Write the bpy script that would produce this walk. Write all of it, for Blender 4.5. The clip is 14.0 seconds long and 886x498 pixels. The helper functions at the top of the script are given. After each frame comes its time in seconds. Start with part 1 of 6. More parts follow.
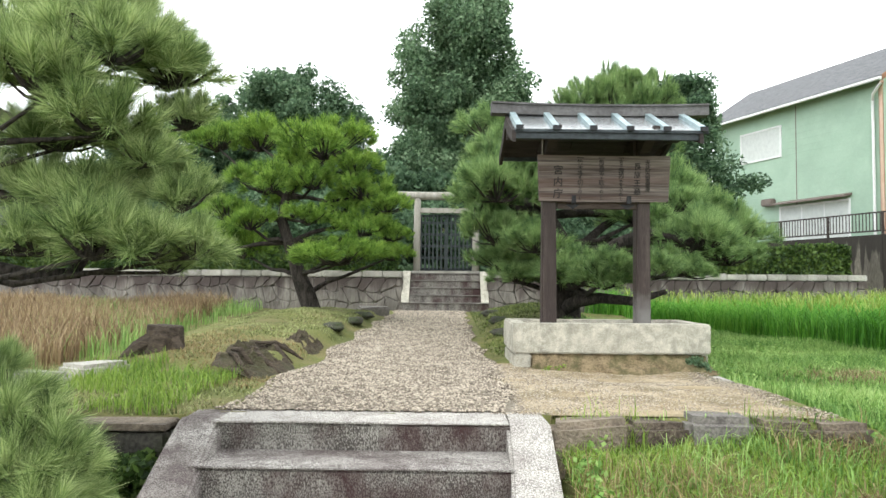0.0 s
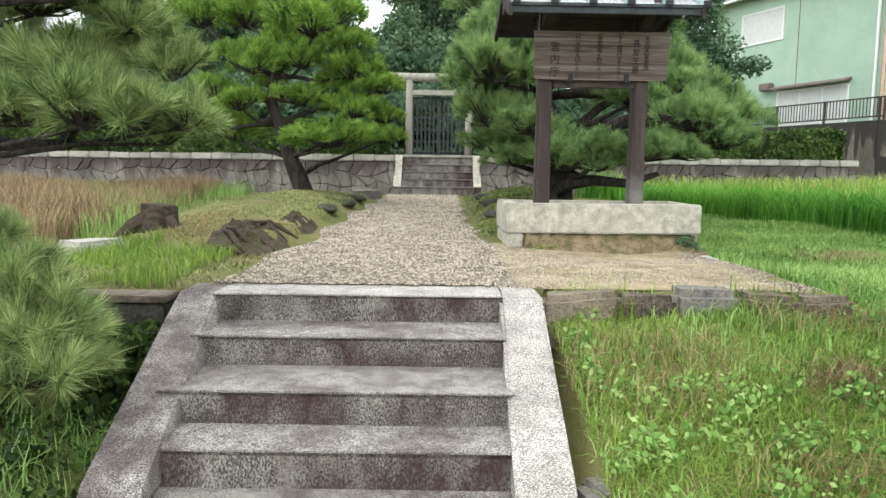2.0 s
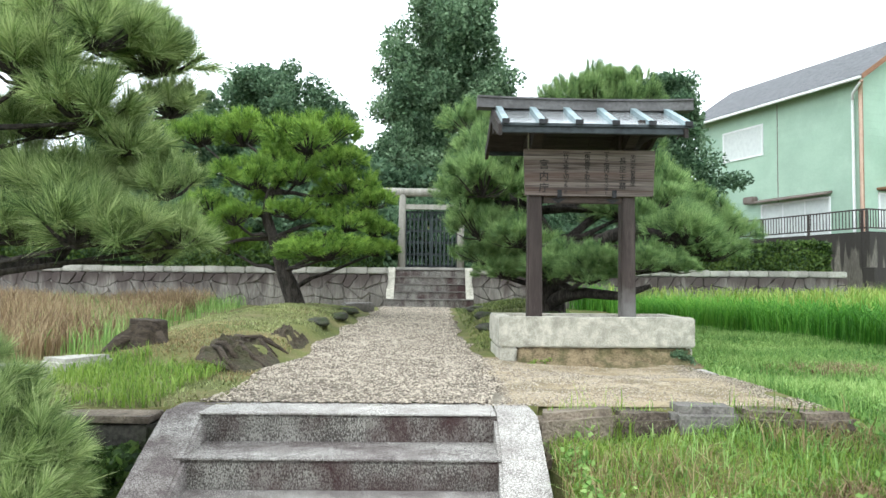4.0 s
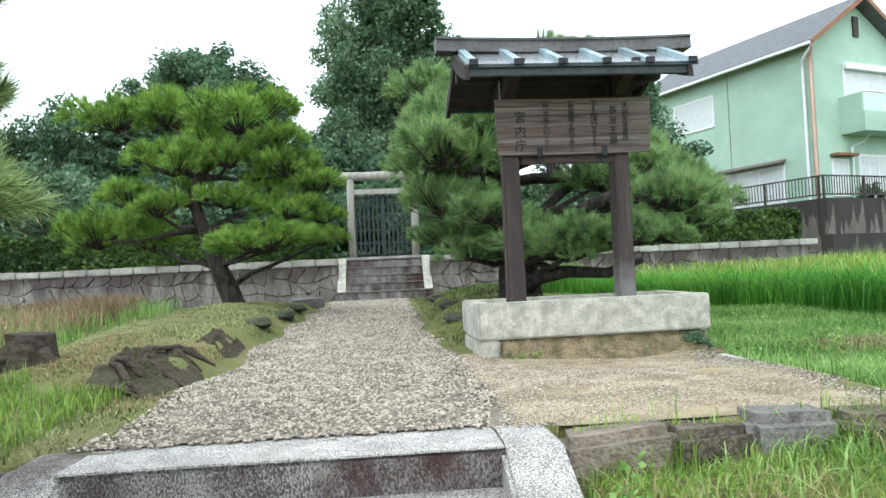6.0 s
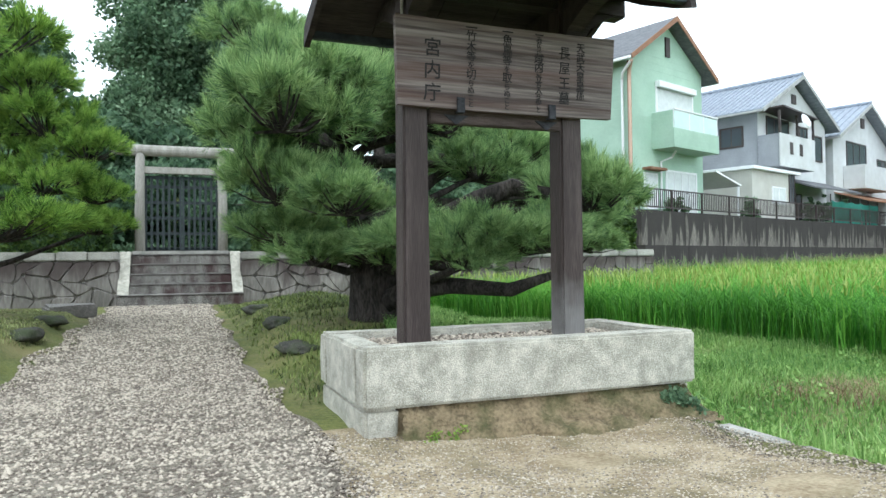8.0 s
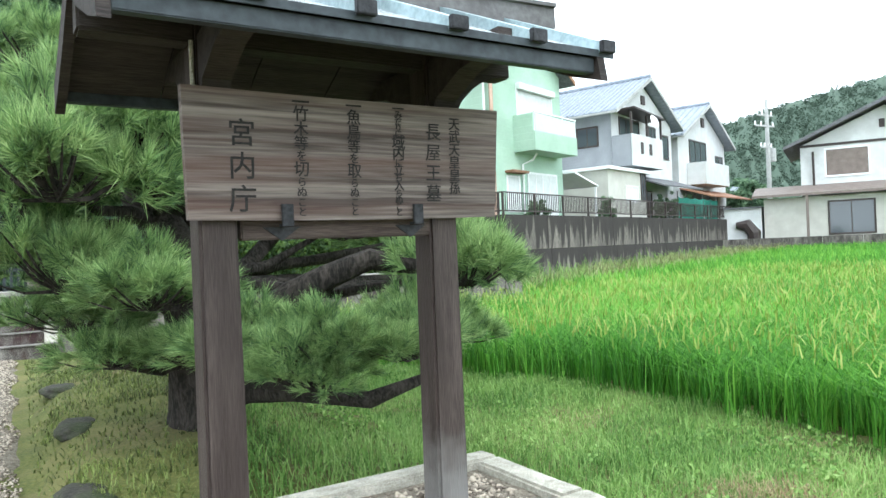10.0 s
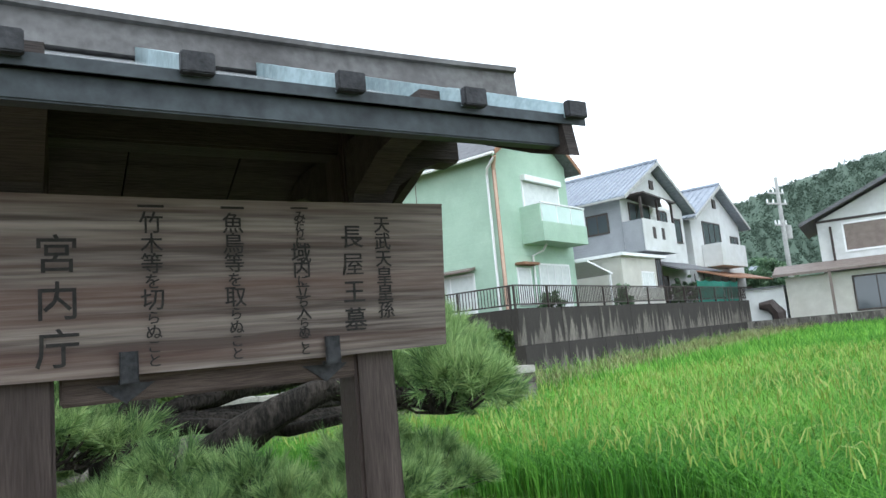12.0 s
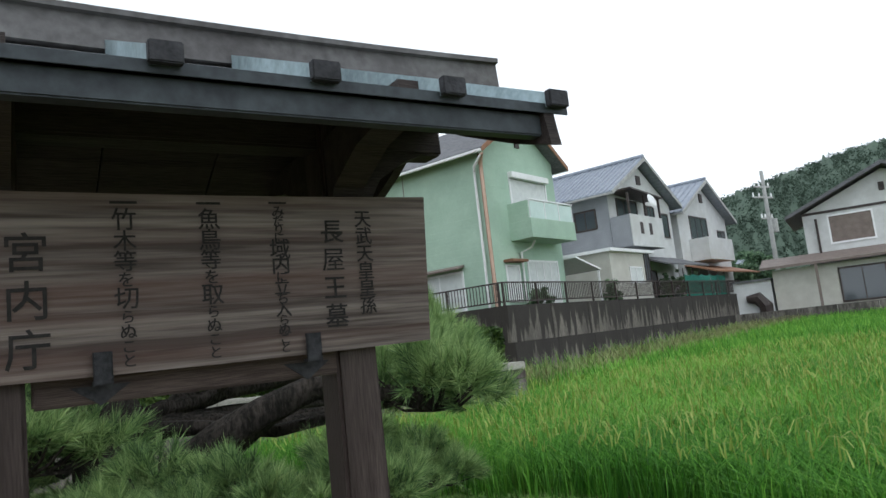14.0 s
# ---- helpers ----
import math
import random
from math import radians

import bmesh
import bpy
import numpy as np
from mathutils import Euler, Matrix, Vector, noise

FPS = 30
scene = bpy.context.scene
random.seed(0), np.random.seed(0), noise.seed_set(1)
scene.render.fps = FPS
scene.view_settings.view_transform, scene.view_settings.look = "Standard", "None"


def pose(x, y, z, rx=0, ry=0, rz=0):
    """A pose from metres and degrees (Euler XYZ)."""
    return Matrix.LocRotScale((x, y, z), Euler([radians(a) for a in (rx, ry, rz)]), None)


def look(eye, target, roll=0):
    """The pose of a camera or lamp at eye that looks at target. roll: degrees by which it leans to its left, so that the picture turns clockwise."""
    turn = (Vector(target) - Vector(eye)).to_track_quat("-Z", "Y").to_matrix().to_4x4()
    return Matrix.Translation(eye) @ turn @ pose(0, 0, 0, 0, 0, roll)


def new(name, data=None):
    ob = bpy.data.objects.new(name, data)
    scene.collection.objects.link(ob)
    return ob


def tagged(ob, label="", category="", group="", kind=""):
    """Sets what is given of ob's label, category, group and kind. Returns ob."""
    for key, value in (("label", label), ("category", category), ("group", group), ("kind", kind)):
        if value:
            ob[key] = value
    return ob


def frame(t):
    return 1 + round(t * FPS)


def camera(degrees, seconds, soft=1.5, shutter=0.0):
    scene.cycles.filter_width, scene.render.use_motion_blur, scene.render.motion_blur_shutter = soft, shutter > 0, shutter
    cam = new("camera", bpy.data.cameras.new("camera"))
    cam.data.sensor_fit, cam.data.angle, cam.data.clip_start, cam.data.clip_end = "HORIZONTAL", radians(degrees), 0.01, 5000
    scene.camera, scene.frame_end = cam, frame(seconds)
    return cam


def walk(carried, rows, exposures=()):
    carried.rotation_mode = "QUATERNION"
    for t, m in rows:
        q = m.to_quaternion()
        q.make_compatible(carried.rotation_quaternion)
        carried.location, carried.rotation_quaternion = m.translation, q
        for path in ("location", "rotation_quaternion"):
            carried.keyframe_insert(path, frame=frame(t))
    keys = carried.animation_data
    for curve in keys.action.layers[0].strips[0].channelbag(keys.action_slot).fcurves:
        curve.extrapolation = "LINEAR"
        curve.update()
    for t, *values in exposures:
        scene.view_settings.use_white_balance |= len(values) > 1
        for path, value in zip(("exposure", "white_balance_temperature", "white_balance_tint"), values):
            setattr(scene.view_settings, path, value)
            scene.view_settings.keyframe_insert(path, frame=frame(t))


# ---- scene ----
cam = camera(63.7, 14.0)
PATH = [
    (0, (0.724, 0.004, 0.778), (0.697, 2.001, 0.873), 0.5),
    (0.5, (0.714, -0.002, 0.737), (0.706, 1.99, 0.917), 0.2),
    (1, (0.708, 0.02, 0.711), (0.713, 2.018, 0.632), 0.2),
    (1.5, (0.724, 0.019, 0.689), (0.727, 1.992, 0.358), 0.7),
    (2, (0.706, -0.004, 0.714), (0.706, 1.984, 0.493), 0.7),
    (2.5, (0.686, -0.025, 0.762), (0.699, 1.974, 0.698), 0.9),
    (3, (0.719, -0.022, 0.782), (0.717, 1.977, 0.836), 1.0),
    (3.2, (0.709, -0.023, 0.777), (0.712, 1.975, 0.871), 1.0),
    (5.5, (0.706, 0.723, 0.678), (0.794, 2.72, 0.747), -1.8),
    (6, (0.635, 1.28, 0.674), (0.79, 3.273, 0.736), -2.6),
    (6.5, (0.657, 1.943, 0.656), (0.874, 3.929, 0.746), -3.7),
    (7, (0.552, 2.513, 0.647), (1.007, 4.456, 0.77), -1.8),
    (7.5, (0.556, 3.195, 0.714), (1.155, 5.094, 0.9), -1.6),
    (8, (0.538, 3.568, 0.786), (1.228, 5.445, 0.826), -0.7),
    (8.5, (0.653, 3.803, 0.97), (1.609, 5.559, 0.964), 0.3),
    (11, (1.387, 4.923, 1.588), (2.419, 6.634, 1.688), -3.6),
    (11.5, (1.582, 5.035, 1.592), (2.578, 6.754, 1.817), -4.8),
    (12, (1.713, 5.051, 1.592), (2.706, 6.766, 1.86), -5.3),
    (12.5, (1.746, 5.057, 1.592), (2.75, 6.76, 1.896), -6.1),
    (13, (1.745, 5.062, 1.589), (2.763, 6.759, 1.881), -6.3),
    (13.5, (1.753, 5.065, 1.589), (2.767, 6.768, 1.856), -6.4),
    (14, (1.748, 5.074, 1.58), (2.768, 6.775, 1.841), -6.3),
]
walk(cam, [(t, look(eye, target, roll)) for t, eye, target, roll in PATH],
     exposures=[(0.0, 1.47, 6300, 5), (1.5, 1.38, 6350, 5), (3.0, 1.5, 6100, 4), (5.5, 1.45, 5780, 2), (8.5, 1.34, 5620, 2), (10.8, 2.0, 5800, 2), (11.0, 1.95, 5750, 2), (11.5, 1.56, 5720, 4), (12.0, 1.28, 5720, 5), (12.5, 0.86, 5780, 6), (13.0, 0.70, 5850, 7), (13.5, 0.56, 5900, 7), (14.0, 0.52, 5900, 7)])

# ---- world, sun, exposure ----
world = bpy.data.worlds.new("overcast")
scene.world = world
world.use_nodes = True
wn = world.node_tree
sky = wn.nodes.new("ShaderNodeTexSky")
sky.sky_type = "NISHITA"
sky.sun_disc = False
sky.sun_elevation, sky.sun_rotation = radians(52), radians(200)
sky.air_density, sky.dust_density, sky.ozone_density = 1.0, 0.6, 1.0
hsv = wn.nodes.new("ShaderNodeHueSaturation")
hsv.inputs["Saturation"].default_value = 0.05
wn.links.new(sky.outputs[0], hsv.inputs["Color"])
veil = wn.nodes.new("ShaderNodeMix")
veil.data_type = "RGBA"
veil.inputs[0].default_value = 0.72
veil.inputs[7].default_value = (6.4, 6.45, 6.5, 1)
wn.links.new(hsv.outputs[0], veil.inputs[6])
wn.links.new(veil.outputs[2], wn.nodes["Background"].inputs[0])
wn.nodes["Background"].inputs[1].default_value = 0.15
sun = new("sun", bpy.data.lights.new("sun", "SUN"))
sun.data.energy, sun.data.angle, sun.data.color = 0.5, radians(25), (1.0, 0.97, 0.92)
sun.matrix_world = look((0, 0, 30), (6, 16, 0))


# ---- materials ----
def material(name, c1, c2, scale=6.0, rough=0.85, bump=0.3, fine=60.0, metal=0.0, stain=None, stain_scale=1.2,
             stain_amount=0.5, stretch=(1, 1, 1), spec=0.3, island=0.0, objrand=0.0, tight=0.36, grain=1.0):
    m = bpy.data.materials.new(name)
    m.use_nodes = True
    nt = m.node_tree
    N, L = nt.nodes, nt.links
    b = N["Principled BSDF"]
    b.inputs["Roughness"].default_value = rough
    b.inputs["Metallic"].default_value = metal
    b.inputs["Specular IOR Level"].default_value = spec
    tc = N.new("ShaderNodeTexCoord")
    mp = N.new("ShaderNodeMapping")
    mp.inputs["Scale"].default_value = stretch
    L.new(tc.outputs["Object"], mp.inputs["Vector"])
    n1 = N.new("ShaderNodeTexNoise")
    n1.inputs["Scale"].default_value, n1.inputs["Detail"].default_value = scale, 6
    n2 = N.new("ShaderNodeTexNoise")
    n2.inputs["Scale"].default_value, n2.inputs["Detail"].default_value = fine, 4
    L.new(mp.outputs[0], n1.inputs["Vector"])
    L.new(mp.outputs[0], n2.inputs["Vector"])
    add = N.new("ShaderNodeMath")
    add.operation = "MULTIPLY_ADD"
    add.inputs[1].default_value = grain
    L.new(n2.outputs["Fac"], add.inputs[0])
    coarse = N.new("ShaderNodeMath")
    coarse.operation = "MULTIPLY"
    coarse.inputs[1].default_value = 2.0 - grain
    L.new(n1.outputs["Fac"], coarse.inputs[0])
    L.new(coarse.outputs[0], add.inputs[2])
    last = add.outputs[0]
    if island or objrand:
        src = N.new("ShaderNodeNewGeometry").outputs["Random Per Island"] if island else N.new("ShaderNodeObjectInfo").outputs["Random"]
        ma = N.new("ShaderNodeMath")
        ma.operation = "MULTIPLY_ADD"
        ma.inputs[1].default_value = island or objrand
        L.new(src, ma.inputs[0])
        L.new(last, ma.inputs[2])
        sub = N.new("ShaderNodeMath")
        sub.operation = "SUBTRACT"
        L.new(ma.outputs[0], sub.inputs[0])
        sub.inputs[1].default_value = (island or objrand) * 0.5
        last = sub.outputs[0]
    ramp = N.new("ShaderNodeValToRGB")
    ramp.color_ramp.elements[0].position, ramp.color_ramp.elements[1].position = tight, 1.02 - tight
    ramp.color_ramp.elements[0].color, ramp.color_ramp.elements[1].color = (*c1, 1), (*c2, 1)
    half = N.new("ShaderNodeMath")
    half.operation = "MULTIPLY"
    half.inputs[1].default_value = 0.5
    L.new(last, half.inputs[0])
    L.new(half.outputs[0], ramp.inputs[0])
    col = ramp.outputs[0]
    if stain:
        n3 = N.new("ShaderNodeTexNoise")
        n3.inputs["Scale"].default_value, n3.inputs["Detail"].default_value = stain_scale, 8
        n3.inputs["Roughness"].default_value = 0.65
        L.new(mp.outputs[0], n3.inputs["Vector"])
        r3 = N.new("ShaderNodeValToRGB")
        r3.color_ramp.elements[0].position, r3.color_ramp.elements[1].position = 0.45, 0.62
        L.new(n3.outputs["Fac"], r3.inputs[0])
        mu = N.new("ShaderNodeMath")
        mu.operation = "MULTIPLY"
        mu.inputs[1].default_value = stain_amount
        L.new(r3.outputs[0], mu.inputs[0])
        mix = N.new("ShaderNodeMix")
        mix.data_type = "RGBA"
        L.new(mu.outputs[0], mix.inputs[0])
        L.new(col, mix.inputs[6])
        mix.inputs[7].default_value = (*stain, 1)
        col = mix.outputs[2]
    L.new(col, b.inputs["Base Color"])
    if bump:
        bp = N.new("ShaderNodeBump")
        bp.inputs["Strength"].default_value, bp.inputs["Distance"].default_value = bump, 0.02
        L.new(add.outputs[0], bp.inputs["Height"])
        L.new(bp.outputs[0], b.inputs["Normal"])
    return m


def leafy(name, dark, mid, light, trans=0.3, rough=0.55, patch=0.9):
    """Foliage: every blade or leaf has its own tint, and the light comes through."""
    m = bpy.data.materials.new(name)
    m.use_nodes = True
    nt = m.node_tree
    N, L = nt.nodes, nt.links
    b = N["Principled BSDF"]
    b.inputs["Roughness"].default_value = rough
    b.inputs["Specular IOR Level"].default_value = 0.25
    geo = N.new("ShaderNodeNewGeometry")
    tc = N.new("ShaderNodeTexCoord")
    n1 = N.new("ShaderNodeTexNoise")
    n1.inputs["Scale"].default_value, n1.inputs["Detail"].default_value = patch, 4
    L.new(tc.outputs["Object"], n1.inputs["Vector"])
    ma = N.new("ShaderNodeMath")
    ma.operation = "MULTIPLY_ADD"
    ma.inputs[1].default_value, ma.inputs[2].default_value = 0.55, -0.28
    L.new(geo.outputs["Random Per Island"], ma.inputs[0])
    add = N.new("ShaderNodeMath")
    add.operation = "ADD"
    L.new(ma.outputs[0], add.inputs[0])
    L.new(n1.outputs["Fac"], add.inputs[1])
    ramp = N.new("ShaderNodeValToRGB")
    e = ramp.color_ramp.elements
    e[0].position, e[0].color, e[1].position, e[1].color = 0.25, (*dark, 1), 0.8, (*light, 1)
    k = e.new(0.5)
    k.color = (*mid, 1)
    L.new(add.outputs[0], ramp.inputs[0])
    L.new(ramp.outputs[0], b.inputs["Base Color"])
    tr = N.new("ShaderNodeBsdfTranslucent")
    L.new(ramp.outputs[0], tr.inputs["Color"])
    mx = N.new("ShaderNodeMixShader")
    mx.inputs[0].default_value = trans
    L.new(b.outputs[0], mx.inputs[1])
    L.new(tr.outputs[0], mx.inputs[2])
    L.new(mx.outputs[0], N["Material Output"].inputs["Surface"])
    return m


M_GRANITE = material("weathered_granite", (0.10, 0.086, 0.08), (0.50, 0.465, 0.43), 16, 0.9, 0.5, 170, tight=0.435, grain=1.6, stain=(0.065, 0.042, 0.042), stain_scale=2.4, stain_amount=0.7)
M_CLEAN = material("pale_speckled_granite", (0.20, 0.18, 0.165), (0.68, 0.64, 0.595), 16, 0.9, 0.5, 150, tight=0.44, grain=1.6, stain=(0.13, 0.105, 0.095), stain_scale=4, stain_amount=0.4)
M_EDGE = material("brown_edging_stone", (0.06, 0.045, 0.035), (0.27, 0.22, 0.17), 6, 0.95, 0.9, 60, stain=(0.045, 0.035, 0.027), stain_scale=3.5, stain_amount=0.7, objrand=0.5)
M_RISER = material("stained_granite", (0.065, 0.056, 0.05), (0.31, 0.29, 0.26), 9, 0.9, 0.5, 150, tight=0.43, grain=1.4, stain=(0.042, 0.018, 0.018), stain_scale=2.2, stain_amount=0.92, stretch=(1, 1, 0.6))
M_PALE = material("pale_granite", (0.33, 0.31, 0.255), (0.64, 0.60, 0.51), 9, 0.92, 0.6, 170, tight=0.40, grain=1.1, stain=(0.12, 0.11, 0.085), stain_scale=17, stain_amount=0.32)
M_WALLSTONE = material("field_stone", (0.09, 0.08, 0.074), (0.30, 0.275, 0.25), 4, 0.9, 0.6, 60, stain=(0.055, 0.048, 0.042), stain_scale=2.2, stain_amount=0.6, objrand=0.5)
M_COPING = material("coping_stone", (0.24, 0.23, 0.20), (0.52, 0.49, 0.44), 5, 0.9, 0.5, 60, stain=(0.09, 0.085, 0.075), stain_scale=2.5, stain_amount=0.6, objrand=0.3)
M_MORTAR = material("dark_joint", (0.02, 0.018, 0.015), (0.06, 0.055, 0.045), 8, 0.95, 0.4)
M_SOIL = material("soil_and_turf", (0.06, 0.075, 0.02), (0.17, 0.17, 0.05), 1.3, 0.95, 0.6, 40, stain=(0.20, 0.15, 0.08), stain_scale=0.9, stain_amount=0.5)
M_GRAVELBED = material("gravel_bed", (0.10, 0.082, 0.062), (0.32, 0.28, 0.22), 25, 0.95, 0.9, 90)
M_SAND = material("sandy_apron", (0.21, 0.155, 0.09), (0.46, 0.375, 0.25), 5, 0.95, 0.9, 60, stain=(0.13, 0.105, 0.05), stain_scale=2.6, stain_amount=0.7)
M_CLAY = material("brown_mossy_clay", (0.10, 0.075, 0.042), (0.31, 0.235, 0.14), 9, 0.95, 1.0, 60, stain=(0.05, 0.06, 0.018), stain_scale=3.5, stain_amount=0.75)
M_EARTH = material("dark_eroded_earth", (0.026, 0.02, 0.014), (0.105, 0.082, 0.056), 9, 0.95, 1.0, 50, stain=(0.045, 0.05, 0.018), stain_scale=4, stain_amount=0.6)
# Dark base holds both moss and the shade on the western edging stones.
M_MOSSROCK = material("mossy_stone_with_shade", (0.022, 0.022, 0.018), (0.10, 0.09, 0.075), 4, 0.95, 0.8, 40, stain=(0.035, 0.05, 0.015), stain_scale=3, stain_amount=0.8)
M_PEBBLE = material("pebble", (0.12, 0.096, 0.076), (0.49, 0.42, 0.335), 4, 0.85, 0.2, 50, island=0.9)
M_WOOD = material("weathered_wood", (0.035, 0.023, 0.019), (0.11, 0.082, 0.07), 5, 0.7, 0.35, 40, stain=(0.02, 0.013, 0.01), stain_scale=1.8, stain_amount=0.6, stretch=(0.35, 6, 9))
M_POST = material("weathered_post_wood", (0.028, 0.018, 0.016), (0.085, 0.064, 0.057), 5, 0.6, 0.3, 40, stain=(0.02, 0.012, 0.01), stain_scale=1.5, stain_amount=0.6, stretch=(6, 6, 0.35))
M_BOARD = material("board_wood", (0.066, 0.050, 0.044), (0.262, 0.222, 0.197), 1.9, 0.7, 0.3, 11, tight=0.40, grain=0.75, stain=(0.072, 0.034, 0.025), stain_scale=1.1, stain_amount=0.8, stretch=(0.30, 3, 8))
M_DARKWOOD = material("dark_eaves_wood", (0.017, 0.013, 0.012), (0.055, 0.043, 0.038), 5, 0.8, 0.3, 40, stretch=(0.4, 5, 5))
M_INK = material("faded_ink", (0.008, 0.007, 0.007), (0.03, 0.026, 0.024), 20, 0.7, 0.0)
M_IRON = material("black_iron", (0.015, 0.015, 0.017), (0.05, 0.05, 0.055), 12, 0.6, 0.2, metal=0.3)
M_COPPER = material("patinated_copper", (0.22, 0.29, 0.31), (0.42, 0.52, 0.55), 5, 0.4, 0.1, 40, metal=0.25, stain=(0.12, 0.14, 0.14), stain_scale=3, stain_amount=0.4, spec=0.5)
M_DRIP = material("dark_copper_edge", (0.02, 0.024, 0.028), (0.055, 0.065, 0.072), 5, 0.5, 0.06, 30, metal=0.15)
M_SHEET = material("grey_copper_sheet", (0.55, 0.56, 0.57), (0.74, 0.75, 0.76), 3, 0.25, 0.06, 30, metal=0.9, stain=(0.34, 0.37, 0.38), stain_scale=2, stain_amount=0.4, spec=0.5)
M_RIDGE = material("dull_grey_ridge_metal", (0.07, 0.065, 0.065), (0.15, 0.145, 0.145), 3, 0.6, 0.15, 30, metal=0.2, stain=(0.05, 0.045, 0.045), stain_scale=2, stain_amount=0.5)
M_BARK = material("pine_bark", (0.012, 0.010, 0.008), (0.055, 0.045, 0.038), 14, 0.95, 1.0, 60, tight=0.42, stretch=(1, 1, 0.35))
M_BARK2 = material("smooth_bark", (0.03, 0.026, 0.02), (0.10, 0.085, 0.07), 5, 0.95, 0.8, 30, stretch=(1, 1, 0.4))
M_TORII = material("pale_torii_wood", (0.20, 0.185, 0.16), (0.46, 0.43, 0.38), 4, 0.85, 0.3, 30, stain=(0.10, 0.09, 0.07), stain_scale=2, stain_amount=0.5, stretch=(4, 4, 0.5))
M_LATTICE = material("grey_green_lattice", (0.018, 0.023, 0.025), (0.048, 0.058, 0.058), 6, 0.8, 0.2, 40, stretch=(4, 4, 0.5))
M_DEADROOT = material("rotten_root", (0.02, 0.015, 0.01), (0.10, 0.075, 0.055), 6, 0.95, 1.0, 30, stretch=(0.5, 4, 4))
M_PINE_L = leafy("pine_needles_yellow_green", (0.055, 0.11, 0.022), (0.19, 0.33, 0.055), (0.40, 0.55, 0.11), trans=0.4, patch=4.0)
M_PINE_R = leafy("pine_needles_green", (0.075, 0.135, 0.052), (0.225, 0.35, 0.125), (0.43, 0.55, 0.23), trans=0.42, patch=4.0)
M_PINE_F = leafy("pine_needles_grey_green", (0.065, 0.11, 0.035), (0.24, 0.33, 0.11), (0.52, 0.60, 0.28), trans=0.35, patch=4.0)
M_LEAF_A = leafy("evergreen_leaves", (0.055, 0.10, 0.052), (0.14, 0.225, 0.12), (0.27, 0.37, 0.22), trans=0.45, patch=0.5)
M_LEAF_B = leafy("dark_evergreen_leaves", (0.042, 0.08, 0.043), (0.105, 0.18, 0.098), (0.20, 0.29, 0.165), trans=0.45, patch=0.5)
M_HEDGE = leafy("hedge_leaves", (0.02, 0.04, 0.01), (0.055, 0.10, 0.02), (0.12, 0.18, 0.04))
M_RICE = leafy("rice_blades", (0.06, 0.19, 0.022), (0.14, 0.36, 0.042), (0.28, 0.52, 0.085), trans=0.4, patch=0.35)
M_EAR = leafy("rice_ears", (0.17, 0.27, 0.04), (0.27, 0.36, 0.07), (0.40, 0.43, 0.12), trans=0.35)
M_GRASS = leafy("grass_blades", (0.10, 0.20, 0.045), (0.22, 0.37, 0.09), (0.40, 0.53, 0.19), trans=0.38, patch=0.8)
M_DRY = leafy("dry_grass", (0.16, 0.12, 0.05), (0.28, 0.21, 0.10), (0.42, 0.34, 0.18), trans=0.3, patch=0.8)
M_WEED = leafy("reddish_weeds", (0.13, 0.085, 0.045), (0.28, 0.19, 0.11), (0.44, 0.35, 0.20), trans=0.3, patch=0.6)
M_BRIGHT = leafy("bright_grass", (0.11, 0.19, 0.03), (0.21, 0.32, 0.05), (0.34, 0.44, 0.10), trans=0.4, patch=0.8)
M_MOSS = leafy("moss", (0.095, 0.11, 0.04), (0.22, 0.245, 0.09), (0.39, 0.41, 0.19), trans=0.2, patch=1.2)
M_DEEPMOSS = leafy("deep_green_moss", (0.045, 0.06, 0.018), (0.12, 0.155, 0.042), (0.25, 0.30, 0.09), trans=0.2, patch=1.6)


def moulded(name, top, run, c1=(0.085, 0.076, 0.066), c2=(0.26, 0.235, 0.20), mould=(0.032, 0.028, 0.026)):
    """Weathered concrete with black mould that runs down in streaks from its upper edge."""
    m = material(name, c1, c2, 2, 0.95, 0.3, 14, stain=(0.05, 0.045, 0.04), stain_scale=1.0, stain_amount=0.6, stretch=(1.6, 1.6, 0.4))
    N, L = m.node_tree.nodes, m.node_tree.links
    base = N["Principled BSDF"].inputs["Base Color"]
    plain = base.links[0].from_socket
    tc, mp, n = N.new("ShaderNodeTexCoord"), N.new("ShaderNodeMapping"), N.new("ShaderNodeTexNoise")
    mp.inputs["Scale"].default_value = (3.2, 3.2, 0.35)
    n.inputs["Scale"].default_value, n.inputs["Detail"].default_value = 1.3, 5
    L.new(tc.outputs["Object"], mp.inputs["Vector"])
    L.new(mp.outputs[0], n.inputs["Vector"])
    sep = N.new("ShaderNodeSeparateXYZ")
    L.new(tc.outputs["Object"], sep.inputs[0])
    reach = N.new("ShaderNodeMapRange")
    for key, value in (("From Min", 0.32), ("From Max", 0.68), ("To Min", 0.1 * run - top), ("To Max", 1.9 * run - top)):
        reach.inputs[key].default_value = value
    L.new(n.outputs["Fac"], reach.inputs["Value"])
    depth = N.new("ShaderNodeMath")
    L.new(sep.outputs["Z"], depth.inputs[0])
    L.new(reach.outputs[0], depth.inputs[1])
    edge = N.new("ShaderNodeMapRange")
    for key, value in (("From Min", -0.16), ("From Max", 0.16), ("To Min", 0.0), ("To Max", 0.9)):
        edge.inputs[key].default_value = value
    L.new(depth.outputs[0], edge.inputs["Value"])
    mix = N.new("ShaderNodeMix")
    mix.data_type = "RGBA"
    L.new(edge.outputs[0], mix.inputs[0])
    L.new(plain, mix.inputs[6])
    mix.inputs[7].default_value = (*mould, 1)
    L.new(mix.outputs[2], base)
    return m


